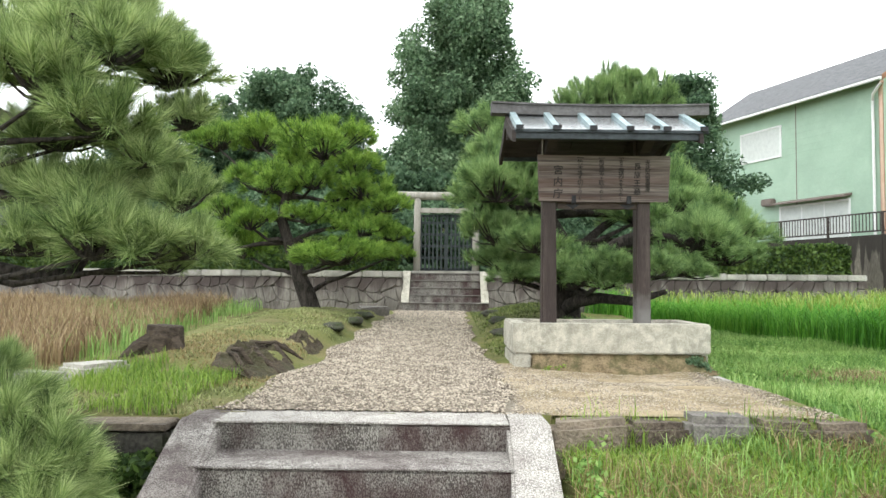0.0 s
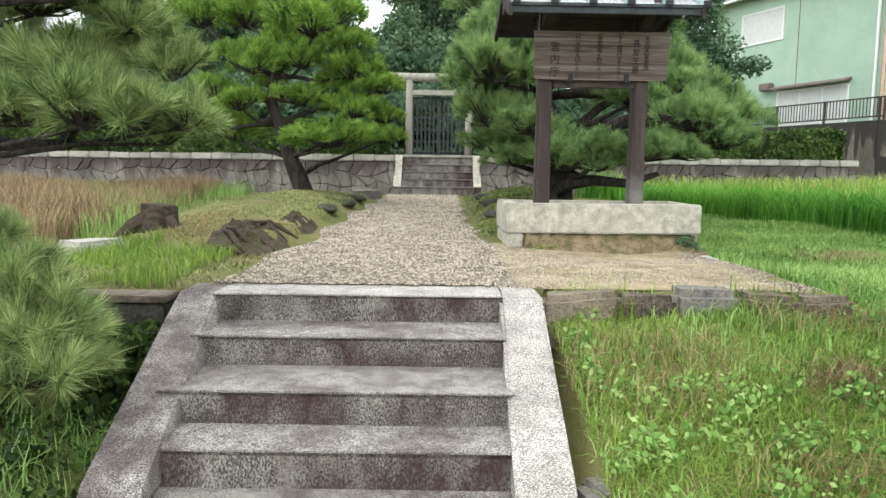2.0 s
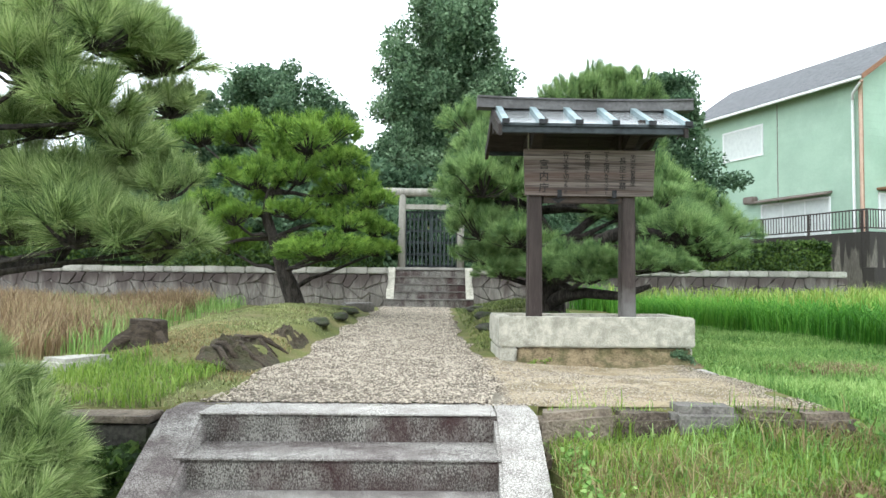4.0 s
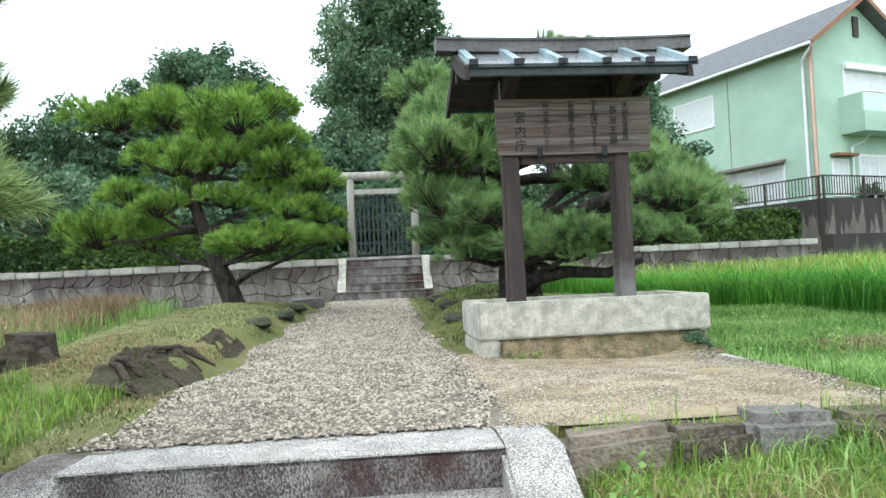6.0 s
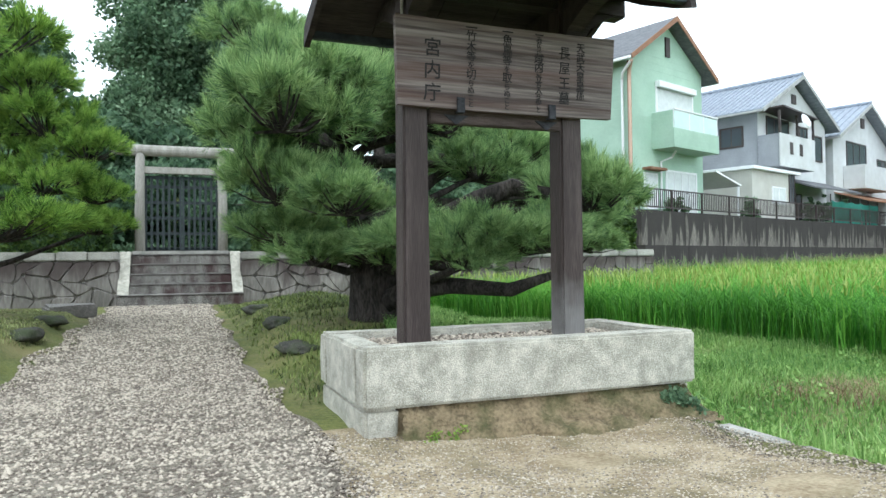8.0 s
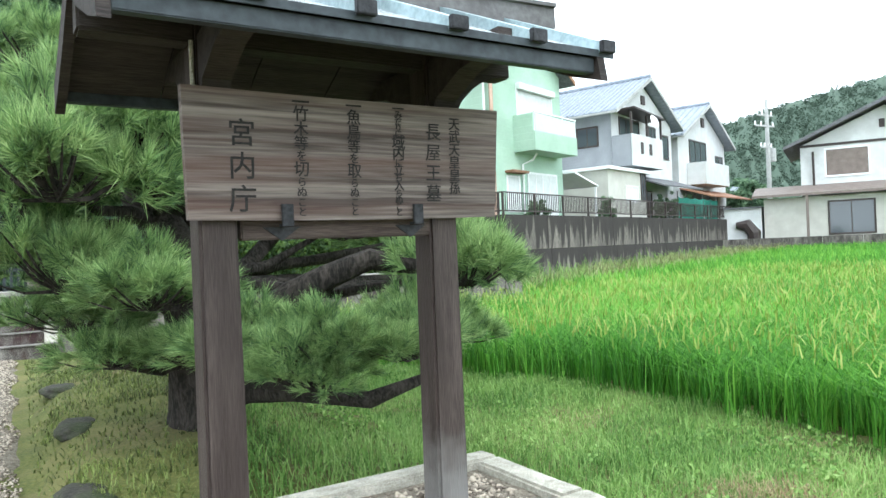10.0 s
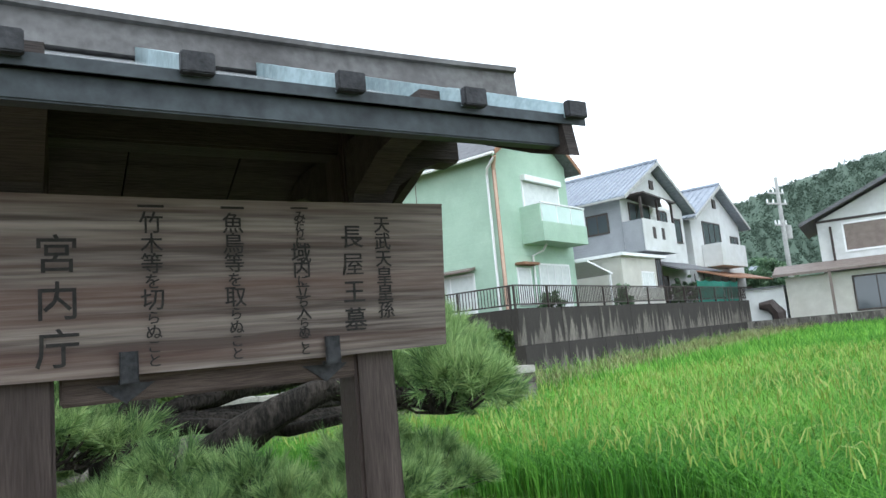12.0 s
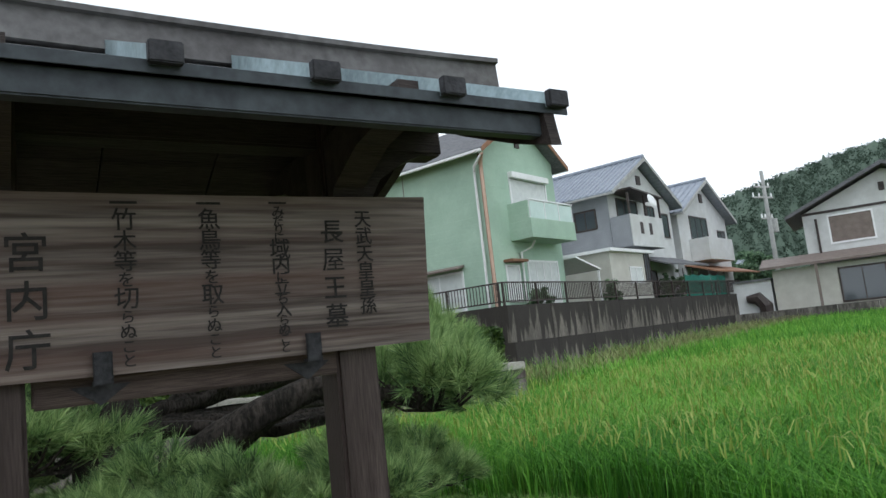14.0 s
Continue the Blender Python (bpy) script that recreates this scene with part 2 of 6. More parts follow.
M_TOMBWALL = moulded("streaked_field_stone", 0.86, 0.22, (0.12, 0.105, 0.095), (0.34, 0.31, 0.275), (0.06, 0.045, 0.042))


# ---- mesh helpers ----
def part(name, bm, mat, parent=None, label="", smooth=False):
    """Links a bmesh as one mesh object, under a thing or a part."""
    me = bpy.data.meshes.new(name)
    bmesh.ops.recalc_face_normals(bm, faces=bm.faces)
    if smooth:
        for f in bm.faces:
            f.smooth = True
    bm.to_mesh(me)
    bm.free()
    me.materials.append(mat)
    ob = new(name, me)
    if parent:
        ob.parent = parent
    if label:
        ob["label"] = label
    return ob


def empty(name, m, label, category, group="", kind=""):
    ob = new(name)
    ob.empty_display_size = 0.1
    ob.matrix_basis = m
    return tagged(ob, label, category, group, kind)


def soup(name, v, f, mat, parent=None, label="", smooth=False):
    """One mesh object out of arrays of corners and of faces with three or four corners each."""
    me = bpy.data.meshes.new(name)
    v, f = np.asarray(v, dtype=np.float32), np.asarray(f, dtype=np.int32)
    k = f.shape[1]
    me.vertices.add(len(v))
    me.vertices.foreach_set("co", v.ravel())
    me.loops.add(f.size)
    me.loops.foreach_set("vertex_index", f.ravel())
    me.polygons.add(len(f))
    me.polygons.foreach_set("loop_start", np.arange(0, f.size, k, dtype=np.int32))
    if smooth:
        me.polygons.foreach_set("use_smooth", np.ones(len(f), dtype=bool))
    me.update(calc_edges=True)
    me.validate()
    me.materials.append(mat)
    ob = new(name, me)
    if parent:
        ob.parent = parent
    if label:
        ob["label"] = label
    return ob


def block(x0, x1, y0, y1, z0, z1, bevel=0.0, bm=None):
    """A box with worn edges."""
    own = bmesh.new()
    r = bmesh.ops.create_cube(own, size=1.0)
    for v in r["verts"]:
        v.co = Vector(((x0 + x1) / 2 + v.co.x * (x1 - x0), (y0 + y1) / 2 + v.co.y * (y1 - y0), (z0 + z1) / 2 + v.co.z * (z1 - z0)))
    if bevel:
        bmesh.ops.bevel(own, geom=own.edges[:], offset=bevel, segments=2, affect="EDGES")
    if bm is None:
        return own
    join(bm, own)
    return bm


def join(bm, own):
    me = bpy.data.meshes.new("tmp")
    own.to_mesh(me)
    own.free()
    bm.from_mesh(me)
    bpy.data.meshes.remove(me)


def rough_up(bm, amount, scale=6.0, cuts=3):
    """Wears a stone: finer faces, pushed about by noise."""
    if cuts:
        bmesh.ops.subdivide_edges(bm, edges=[e for e in bm.edges if e.calc_length() > 0.08], cuts=cuts, use_grid_fill=True)
    for v in bm.verts:
        v.co += noise.noise_vector(v.co * scale) * amount
    return bm


def prism(profile, x0, x1, axis="x", bm=None):
    """A profile of (a, z) corners drawn out from x0 to x1 along an axis."""
    own = bm or bmesh.new()
    rings = []
    for s in (x0, x1):
        rings.append([own.verts.new((s, a, z) if axis == "x" else (a, s, z)) for a, z in profile])
    n = len(profile)
    own.faces.new(rings[0])
    own.faces.new(rings[1][::-1])
    for i in range(n):
        own.faces.new((rings[0][i], rings[1][i], rings[1][(i + 1) % n], rings[0][(i + 1) % n]))
    return own


def tube(points, radii, sides=8, bm=None, wobble=0.0):
    """A tapered, bent rod through points."""
    own = bm or bmesh.new()
    rings = []
    pts = [Vector(p) for p in points]
    for i, p in enumerate(pts):
        d = (pts[min(i + 1, len(pts) - 1)] - pts[max(i - 1, 0)]).normalized()
        a = d.orthogonal().normalized()
        if i and rings:
            a = (last - d * last.dot(d)).normalized()
        last = a
        b = d.cross(a)
        ring = []
        for k in range(sides):
            w = 2 * math.pi * k / sides
            r = radii[i] * (1 + wobble * noise.noise(p * 4 + Vector((k * 1.7, k * 0.9, 0))))
            ring.append(own.verts.new(p + a * math.cos(w) * r + b * math.sin(w) * r))
        rings.append(ring)
    for r0, r1 in zip(rings, rings[1:]):
        for k in range(sides):
            own.faces.new((r0[k], r0[(k + 1) % sides], r1[(k + 1) % sides], r1[k]))
    own.faces.new(rings[0][::-1])
    own.faces.new(rings[-1])
    return own


def smooth01(a, b, x):
    t = np.clip((x - a) / (b - a), 0, 1)
    return t * t * (3 - 2 * t)


# ---- ground ----
def ground_z(x, y):
    """Height of the ground: the raised forecourt, its mounds, the bank in front and the fields on both sides."""
    x, y = np.asarray(x, dtype=float), np.asarray(y, dtype=float)
    low = -0.74 + 0.0 * x
    court = 0.011 * np.clip(y - 6.5, 0, 11) - 0.075 * np.exp(-(((x - 2.3) / 0.85) ** 2 + ((y - 6.3) / 0.6) ** 2))
    bank = -0.74 + 0.62 * smooth01(1.2, 4.15, y) + 0.03 * np.sin(3.1 * x + 1.7 * y)
    field = -0.14 + 0.012 * np.clip(x - 6, 0, 45) + 0.004 * np.clip(y - 8, 0, 30)
    east = np.where(y < 4.4, np.minimum(bank, field), field)
    scarp = 0.13 * smooth01(-0.66, -0.86, x) * smooth01(5.7, 6.4, y) * (1 - smooth01(13.5, 15.0, y)) * smooth01(-2.4, -1.5, x)
    scarp = scarp + 0.15 * smooth01(1.14, 1.42, x) * smooth01(8.0, 9.0, y) * (1 - smooth01(13.0, 15.0, y)) * (1 - smooth01(2.2, 3.2, x))
    hump = scarp + 0.20 * np.exp(-(((x + 2.0) / 1.0) ** 2 + ((y - 10.6) / 3.6) ** 2))
    hump = hump + 0.20 * np.exp(-(((x - 2.2) / 0.75) ** 2 + ((y - 12.2) / 2.8) ** 2))
    west = np.where(y < 4.0, low, -0.10 + 0.018 * np.clip(y - 4, 0, 13))
    # forecourt between its west rim and its east kerb
    rim = -2.25 - 0.10 * np.clip(y - 5, 0, 12)
    rim_e = 3.05 + 0.25 * np.clip(y - 6.5, 0, 12) * 0.6
    w = smooth01(rim - 0.25, rim + 0.1, x)
    e = 1 - smooth01(rim_e, rim_e + 0.25, x)
    north = np.where((x > -0.8) & (x < 1.3), (y > 4.2), (y > 4.1)) * 1.0
    z = np.where(x < 0, west + (court + hump - west) * w, east + (court + hump - east) * e)
    front = np.where(x > 1.28, bank, low - 0.08 * (x > -0.85))
    z = np.where(north > 0, z, np.where(x > 3.05, east, front))
    z = z + 0.9 * smooth01(17.15, 17.5, y - 0.95 * ((x > -0.42) & (x < 1.52))) * (x > -14) * (x < 10.6)
    # the grave mound behind the gate
    return z + 2.6 * smooth01(19.3, 27, y) * smooth01(-15, -11, x) * (1 - smooth01(9.5, 12.5, x)) * (1 - smooth01(33, 42, y))


def axis_steps(a, b, fine, far):
    inner = np.arange(a, b, fine)
    out = [0.3]
    while sum(out) < far:
        out.append(out[-1] * 1.35)
    c = np.cumsum(out)
    return np.concatenate([a - c[::-1], inner, b + c])


gx, gy = axis_steps(-6, 9, 0.11, 900), axis_steps(-1.5, 18, 0.11, 900)
GX, GY = np.meshgrid(gx, gy)
GZ = ground_z(GX, GY)
GZ = GZ + 0.012 * np.sin(7 * GX + 3 * np.sin(2.3 * GY)) * np.cos(6 * GY) * (np.hypot(GX, GY) < 30)
idx = np.arange(GX.size).reshape(GX.shape)
quads = np.stack([idx[:-1, :-1], idx[:-1, 1:], idx[1:, 1:], idx[1:, :-1]], -1).reshape(-1, 4)
ground = soup("ground", np.stack([GX, GY, GZ], -1).reshape(-1, 3), quads, M_SOIL, smooth=True)
tagged(ground, "brownish soil and short turf under grass", "ground", kind="structure")


def sheet(name, fn_edge, y0, y1, lift, mat, label, n=90, m=26):
    """A thin layer on the ground between two wavy edges."""
    v, f = [], []
    for j in range(n + 1):
        y = y0 + (y1 - y0) * j / n
        a, b = fn_edge(y)
        for i in range(m + 1):
            x = a + (b - a) * i / m
            edge = min(i, m - i)
            v.append((x, y, float(ground_z(x, y)) + lift * min(1, edge / 2) - (0.02 if edge == 0 else 0)))
    for j in range(n):
        for i in range(m):
            k = j * (m + 1) + i
            f.append((k, k + 1, k + m + 2, k + m + 1))
    ob = soup(name, v, f, mat, smooth=True)
    return tagged(ob, label, "path", kind="structure")


def path_edges(y):
    w = 0.06 * math.sin(3 * y) + 0.04 * math.sin(7.3 * y)
    a = -0.56 + w + 0.12 * max(0, 1 - abs(y - 12) / 4)
    return a - 0.15 * max(0, (6.5 - y) / 2.3) * (y < 6.5), 1.15 + w * 0.7 - 0.12 * smooth01(7, 9, y)


sheet("path", path_edges, 4.28, 16.95, 0.022, M_GRAVELBED, "pale grey gravel path leading to the tomb gate")
sheet("apron", lambda y: (1.0, 3.0 + 0.05 * math.sin(5 * y)), 4.2, 6.9, 0.014, M_SAND, "sandy worn forecourt around the stone plinth", 30, 20)

# ---- front steps ----
steps = empty("front_steps", pose(0, 0, 0), "weathered granite front steps with sloping side stones", "steps", kind="structure")
NOSE = [3.944, 3.56, 3.12, 2.81]
for i, y in enumerate(NOSE):
    z, yb = -0.15 * i, ([4.30] + NOSE)[i]
    bm = block(-0.60, 1.06, y, yb + 0.04 if i else 4.30, z - 0.165, z, 0.012)
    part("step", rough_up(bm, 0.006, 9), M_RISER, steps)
for i, y in enumerate(NOSE):
    z, yb = -0.15 * i, ([4.30] + NOSE)[i]
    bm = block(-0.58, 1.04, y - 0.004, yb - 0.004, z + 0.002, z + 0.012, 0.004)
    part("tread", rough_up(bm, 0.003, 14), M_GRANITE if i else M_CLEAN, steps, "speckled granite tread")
part("step", rough_up(block(-0.66, 1.24, 2.45, 2.85, -0.80, -0.60, 0.015), 0.006, 9), M_GRANITE, steps)
slope = [(4.30, 0.012), (3.99, 0.012), (2.60, -0.50), (2.535, -0.53), (2.535, -0.60), (4.30, -0.60)]
for x0, x1, dx in ((-0.80, -0.56, 0.13), (1.03, 1.27, -0.04)):
    bm = prism(slope, x0, x1)
    for v in bm.verts:
        v.co.x += dx * (4.0 - v.co.y) / 1.4 if v.co.y < 4 else 0
    bmesh.ops.bevel(bm, geom=bm.edges[:], offset=0.018, segments=2, affect="EDGES")
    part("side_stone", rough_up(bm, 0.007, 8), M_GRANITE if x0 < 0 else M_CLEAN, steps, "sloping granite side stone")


# ---- tomb wall of fitted stones, with its steps ----
def stone_wall(name, x0, x1, y, label):
    wall = empty(name, pose(0, 0, 0), label, "wall", kind="structure")
    part("wall_core", block(x0, x1, y + 0.045, y + 0.5, -0.3, 0.93), M_WALLSTONE, wall)
    rnd = random.Random(5 + int(x0))
    cols, rows = int((x1 - x0) / 0.27), 3
    zs = [0.02, 0.34, 0.62, 0.89]
    pt = {}
    for j in range(rows + 1):
        for i in range(cols + 1):
            inner = 0 < j < rows
            px = x0 + (x1 - x0) * i / cols + ((rnd.uniform(-0.10, 0.10) + (0.13 if j % 2 else 0)) if 0 < i < cols else 0)
            pt[i, j] = Vector((px, zs[j] + (rnd.uniform(-0.11, 0.11) if inner else 0)))
    for j in range(rows):
        for i in range(cols):
            c = [pt[i, j], pt[i + 1, j], pt[i + 1, j + 1], pt[i, j + 1]]
            mid = sum(c, Vector((0, 0))) / 4
            ring = []
            for k in range(4):
                a, b = c[k], c[(k + 1) % 4]
                ring += [a.lerp(b, 0.14), a.lerp(b, 0.5) + Vector((rnd.uniform(-0.02, 0.02), rnd.uniform(-0.02, 0.02))), a.lerp(b, 0.86)]
            bm = bmesh.new()
            d = rnd.uniform(-0.02, 0.015)
            out = [bm.verts.new((*(mid.x + (p.x - mid.x) * 0.995, y + 0.12), mid.y + (p.y - mid.y) * 0.995)) for p in ring]
            top = [bm.verts.new((mid.x + (p.x - mid.x) * 0.982, y + d + 0.018, mid.y + (p.y - mid.y) * 0.982)) for p in ring]
            cap = [bm.verts.new((mid.x + (p.x - mid.x) * 0.88, y + d, mid.y + (p.y - mid.y) * 0.88)) for p in ring]
            n = len(ring)
            for k in range(n):
                bm.faces.new((out[k], out[(k + 1) % n], top[(k + 1) % n], top[k]))
                bm.faces.new((top[k], top[(k + 1) % n], cap[(k + 1) % n], cap[k]))
            bm.faces.new(cap)
            part("stone", bm, M_TOMBWALL, wall)
    n = int((x1 - x0) / 0.46)
    for i in range(n):
        a, b = x0 + (x1 - x0) * i / n, x0 + (x1 - x0) * (i + 1) / n
        bm = block(a + 0.006, b - 0.006, y - 0.03 + rnd.uniform(-0.01, 0.01), y + 0.42, 0.90, 1.045 + rnd.uniform(-0.012, 0.012), 0.02)
        part("coping_stone", bm, M_COPING, wall, "pale rectangular coping stone")
    return wall


stone_wall("wall_west", -11.5, -0.46, 16.95, "low retaining wall of dark fitted stones with pale coping")
stone_wall("wall_east", 1.56, 10.5, 16.95, "low retaining wall of dark fitted stones with pale coping")
tomb_steps = empty("tomb_steps", pose(0, 0, 0), "dark stone steps up to the tomb gate between pale side stones", "steps", kind="structure")
for i in range(5):
    z = 0.12 + 0.175 * (i + 1)
    bm = block(-0.30 if i else -0.48, 1.40 if i else 1.58, 16.62 + 0.22 * i, 17.9 if i == 4 else 16.62 + 0.22 * (i + 1) + 0.03, z - 0.20, z, 0.012)
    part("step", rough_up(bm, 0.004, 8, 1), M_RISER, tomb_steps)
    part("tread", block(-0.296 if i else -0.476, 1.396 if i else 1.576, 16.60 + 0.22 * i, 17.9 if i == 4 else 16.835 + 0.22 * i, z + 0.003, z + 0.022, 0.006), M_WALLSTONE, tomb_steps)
part("landing", rough_up(block(-0.30, 1.40, 17.62, 18.75, 0.90, 1.075, 0.012), 0.003, 6, 2), M_COPING, tomb_steps, "grey stone landing before the gate")
for x0 in (-0.48, 1.40):
    bm = prism([(17.75, 1.06), (17.38, 1.06), (16.80, 0.36), (16.74, 0.30), (17.75, 0.1)], x0, x0 + 0.18)
    bmesh.ops.bevel(bm, geom=bm.edges[:], offset=0.012, segments=1, affect="EDGES")
    part("side_stone", bm, M_PALE, tomb_steps, "pale granite side stone")

# ---- gate of the tomb ----
torii = empty("torii_gate", pose(0.56, 18.2, 1.0), "plain pale weathered torii gate above the tomb steps", "torii")
for x in (-0.75, 0.75):
    part("post", tube([(x, 0, -0.1), (x, 0, 1.0), (x * 0.985, 0, 1.98)], [0.095, 0.09, 0.085], 14), M_TORII, torii, smooth=True)
part("top_beam", tube([(-1.24, 0, 2.01), (-0.6, 0, 2.0), (0.6, 0, 2.0), (1.24, 0, 2.01)], [0.105] * 4, 14), M_TORII, torii)
part("tie_beam", block(-0.70, 0.70, -0.05, 0.05, 1.56, 1.69, 0.012), M_TORII, torii)
gate = empty("lattice_gate", pose(0.56, 18.25, 1.0), "closed dark grey wooden lattice gate behind the torii", "gate")
for s in (-1, 1):
    leaf = part("gate_leaf", block(0.335 * s - 0.335, 0.335 * s + 0.335, 0.03, 0.05, 0.08, 0.16), M_LATTICE, gate)
    for i in range(7):
        x = 0.335 * s - 0.31 + 0.62 * i / 6
        part("upright", block(x - 0.022, x + 0.022, 0.0, 0.03, 0.05, 1.52), M_LATTICE, leaf)
    for z in (0.12, 0.42, 0.72, 1.02, 1.32, 1.50):
        part("rail", block(0.335 * s - 0.33, 0.335 * s + 0.33, 0.03, 0.06, z - 0.028, z + 0.028), M_LATTICE, leaf)

# ---- plinth and notice board ----
TURNED = pose(2.21, 7.15, 0, 0, 0, 1.5)
plinth = empty("stone_plinth", TURNED, "pale granite slab box plinth filled with gravel, soil worn away below", "plinth")
for name, b in (("front_slab", (-0.925, 0.925, -0.45, -0.31, 0.13, 0.41)), ("back_slab", (-0.925, 0.925, 0.33, 0.47, 0.13, 0.41)),
                ("side_slab", (-0.925, -0.79, -0.304, 0.324, 0.13, 0.41)), ("side_slab", (0.79, 0.925, -0.304, 0.324, 0.13, 0.41))):
    part(name, rough_up(block(*b, 0.014), 0.006, 7), M_PALE, plinth)
part("footing", rough_up(block(-0.915, -0.76, -0.43, 0.46, -0.16, 0.125, 0.015), 0.01, 6), M_PALE, plinth)
part("footing", rough_up(block(0.78, 0.915, -0.40, 0.45, -0.22, 0.125, 0.015), 0.01, 6), M_PALE, plinth)
bm = block(-0.77, 0.84, -0.425, 0.42, -0.15, 0.128, 0.01)
part("soil_core", rough_up(rough_up(bm, 0.03, 4, 8), 0.025, 13, 0), M_CLAY, plinth, "crumbling brown soil face")
bank = bmesh.new()
bmesh.ops.create_grid(bank, x_segments=70, y_segments=14, size=0.5)
for v in bank.verts:
    u, w = v.co.x + 0.5, v.co.y + 0.5
    p = Vector((-0.74 + 1.60 * u, 0, 0))
    reach = 0.26 + 0.10 * noise.noise(Vector((p.x * 2.2, 4.0, 0)))
    y = -0.405 - reach * w
    z = 0.122 - 0.25 * w ** 0.75 * (1 - 0.35 * smooth01(0.55, 1.0, u))
    v.co = Vector((p.x + 0.10 * w * (u - 0.5), y, z)) + noise.noise_vector(Vector((p.x * 7, y * 9, z * 9))) * 0.04 + noise.noise_vector(Vector((p.x * 21, y * 25, z * 25))) * 0.02
part("soil_bank", bank, M_CLAY, plinth, "crumbling brown soil slope with moss", smooth=True)
part("fill", rough_up(block(-0.80, 0.80, -0.32, 0.34, 0.2, 0.365), 0.008, 9, 6), M_GRAVELBED, plinth, "grey gravel filling")

board = empty("notice_board", TURNED @ pose(0, 0, 0.36), "dark weathered wooden notice board under its own small roof", "notice board")
for x in (-0.53, 0.405):
    bm = block(x - 0.074, x + 0.074, -0.07, 0.07, 0, 1.95, 0.012)
    for v in bm.verts:
        v.co.x = x + (v.co.x - x) * (1 - 0.07 * v.co.z)
    right_post = part("post", bm, M_POST, board)
M_PALEFOOT = M_POST.copy()
M_PALEFOOT.name = "post_wood_with_grey_foot"
N, L = M_PALEFOOT.node_tree.nodes, M_PALEFOOT.node_tree.links
base = N["Principled BSDF"].inputs["Base Color"]
plain = base.links[0].from_socket
tc, sep, worn = N.new("ShaderNodeTexCoord"), N.new("ShaderNodeSeparateXYZ"), N.new("ShaderNodeMapRange")
ragged, shift = N.new("ShaderNodeTexNoise"), N.new("ShaderNodeMath")
ragged.inputs["Scale"].default_value = 9
shift.operation = "MULTIPLY_ADD"
shift.inputs[1].default_value = 0.35
L.new(tc.outputs["Object"], sep.inputs[0])
L.new(tc.outputs["Object"], ragged.inputs["Vector"])
L.new(ragged.outputs["Fac"], shift.inputs[0])
L.new(sep.outputs["Z"], shift.inputs[2])
for key, value in (("From Min", 0.16), ("From Max", 0.55), ("To Min", 0.75), ("To Max", 0.0)):
    worn.inputs[key].default_value = value
L.new(shift.outputs[0], worn.inputs["Value"])
lichen = N.new("ShaderNodeMix")
lichen.data_type = "RGBA"
L.new(worn.outputs[0], lichen.inputs[0])
L.new(plain, lichen.inputs[6])
lichen.inputs[7].default_value = (0.23, 0.22, 0.21, 1)
L.new(lichen.outputs[2], base)
right_post.data.materials[0] = M_PALEFOOT
part("crossbar", block(-0.45, 0.345, -0.06, -0.01, 1.165, 1.245, 0.006), M_WOOD, board)
panel = bmesh.new()
bmesh.ops.create_grid(panel, x_segments=26, y_segments=8, size=1)
for v in panel.verts:
    u, w = v.co.x, v.co.y
    v.co = Vector((u * (0.648 + 0.008 * w), 0, 0.2275 * w + 0.006 * u * u))
r = bmesh.ops.extrude_face_region(panel, geom=panel.faces[:])
for v in [g for g in r["geom"] if isinstance(g, bmesh.types.BMVert)]:
    v.co.y -= 0.04
PANEL = part("panel", panel, M_BOARD, board, "wide plank with faded brush writing")
PANEL.matrix_basis = pose(0.0, -0.085, 1.46, 3, 0, 0)


def writing(text, x, top, size, gap):
    """A column of brush characters on the panel."""
    for i, ch in enumerate(text):
        cu = bpy.data.curves.new("t", "FONT")
        s = size[i] if isinstance(size, (list, tuple)) else size
        cu.body, cu.size, cu.align_x, cu.align_y, cu.extrude = ch, s * 1.06, "CENTER", "CENTER", 0.001
        cu.resolution_u = 2
        cu.offset = 0.0 if ch == "屋" else 0.008 * s
        tmp = bpy.data.objects.new("t", cu)
        scene.collection.objects.link(tmp)
        dg = bpy.context.evaluated_depsgraph_get()
        me = bpy.data.meshes.new_from_object(tmp.evaluated_get(dg))
        bpy.data.objects.remove(tmp)
        me.materials.clear()
        me.materials.append(M_INK)
        ob = new("character", me)
        ob.parent = PANEL
        ob.matrix_basis = pose(x, -0.0425, top - gap[i], 90, 0, 0)


def column(text, x, top, bottom, weights, big=1.02):
    total = sum(weights)
    step = (top - bottom) / total
    run, gaps, sizes = 0.0, [], []
    for ch, w in zip(text, weights):
        gaps.append((run + w / 2) * step)
        sizes.append(1.5 * step if ch == "一" else w * step * big)
        run += w
    writing(text, x, top, sizes, gaps)


column("天武天皇皇孫", 0.432, 0.185, -0.13, [1] * 6)
writing("長屋王墓", 0.329, 0.12, 0.07, [0.0, 0.083, 0.166, 0.249])
column("一みだりに域内に立ち入らぬこと", 0.168, 0.212, -0.215, [0.5, .8, .7, .7, .7, 1.3, 1.2, .7, 1.0, .8, 1.0, .7, .8, .7, .7], 1.3)
column("一魚鳥等を取らぬこと", -0.025, 0.212, -0.215, [0.6, 1.3, 1.3, 1.2, .9, 1.3, .8, .9, .8, .8])
column("一竹木等を切らぬこと", -0.237, 0.212, -0.215, [0.6, 1.3, 1.2, 1.2, .9, 1.3, .8, .9, .8, .8])
writing("宮内庁", -0.455, 0.075, 0.095, [0.0, 0.115, 0.23])
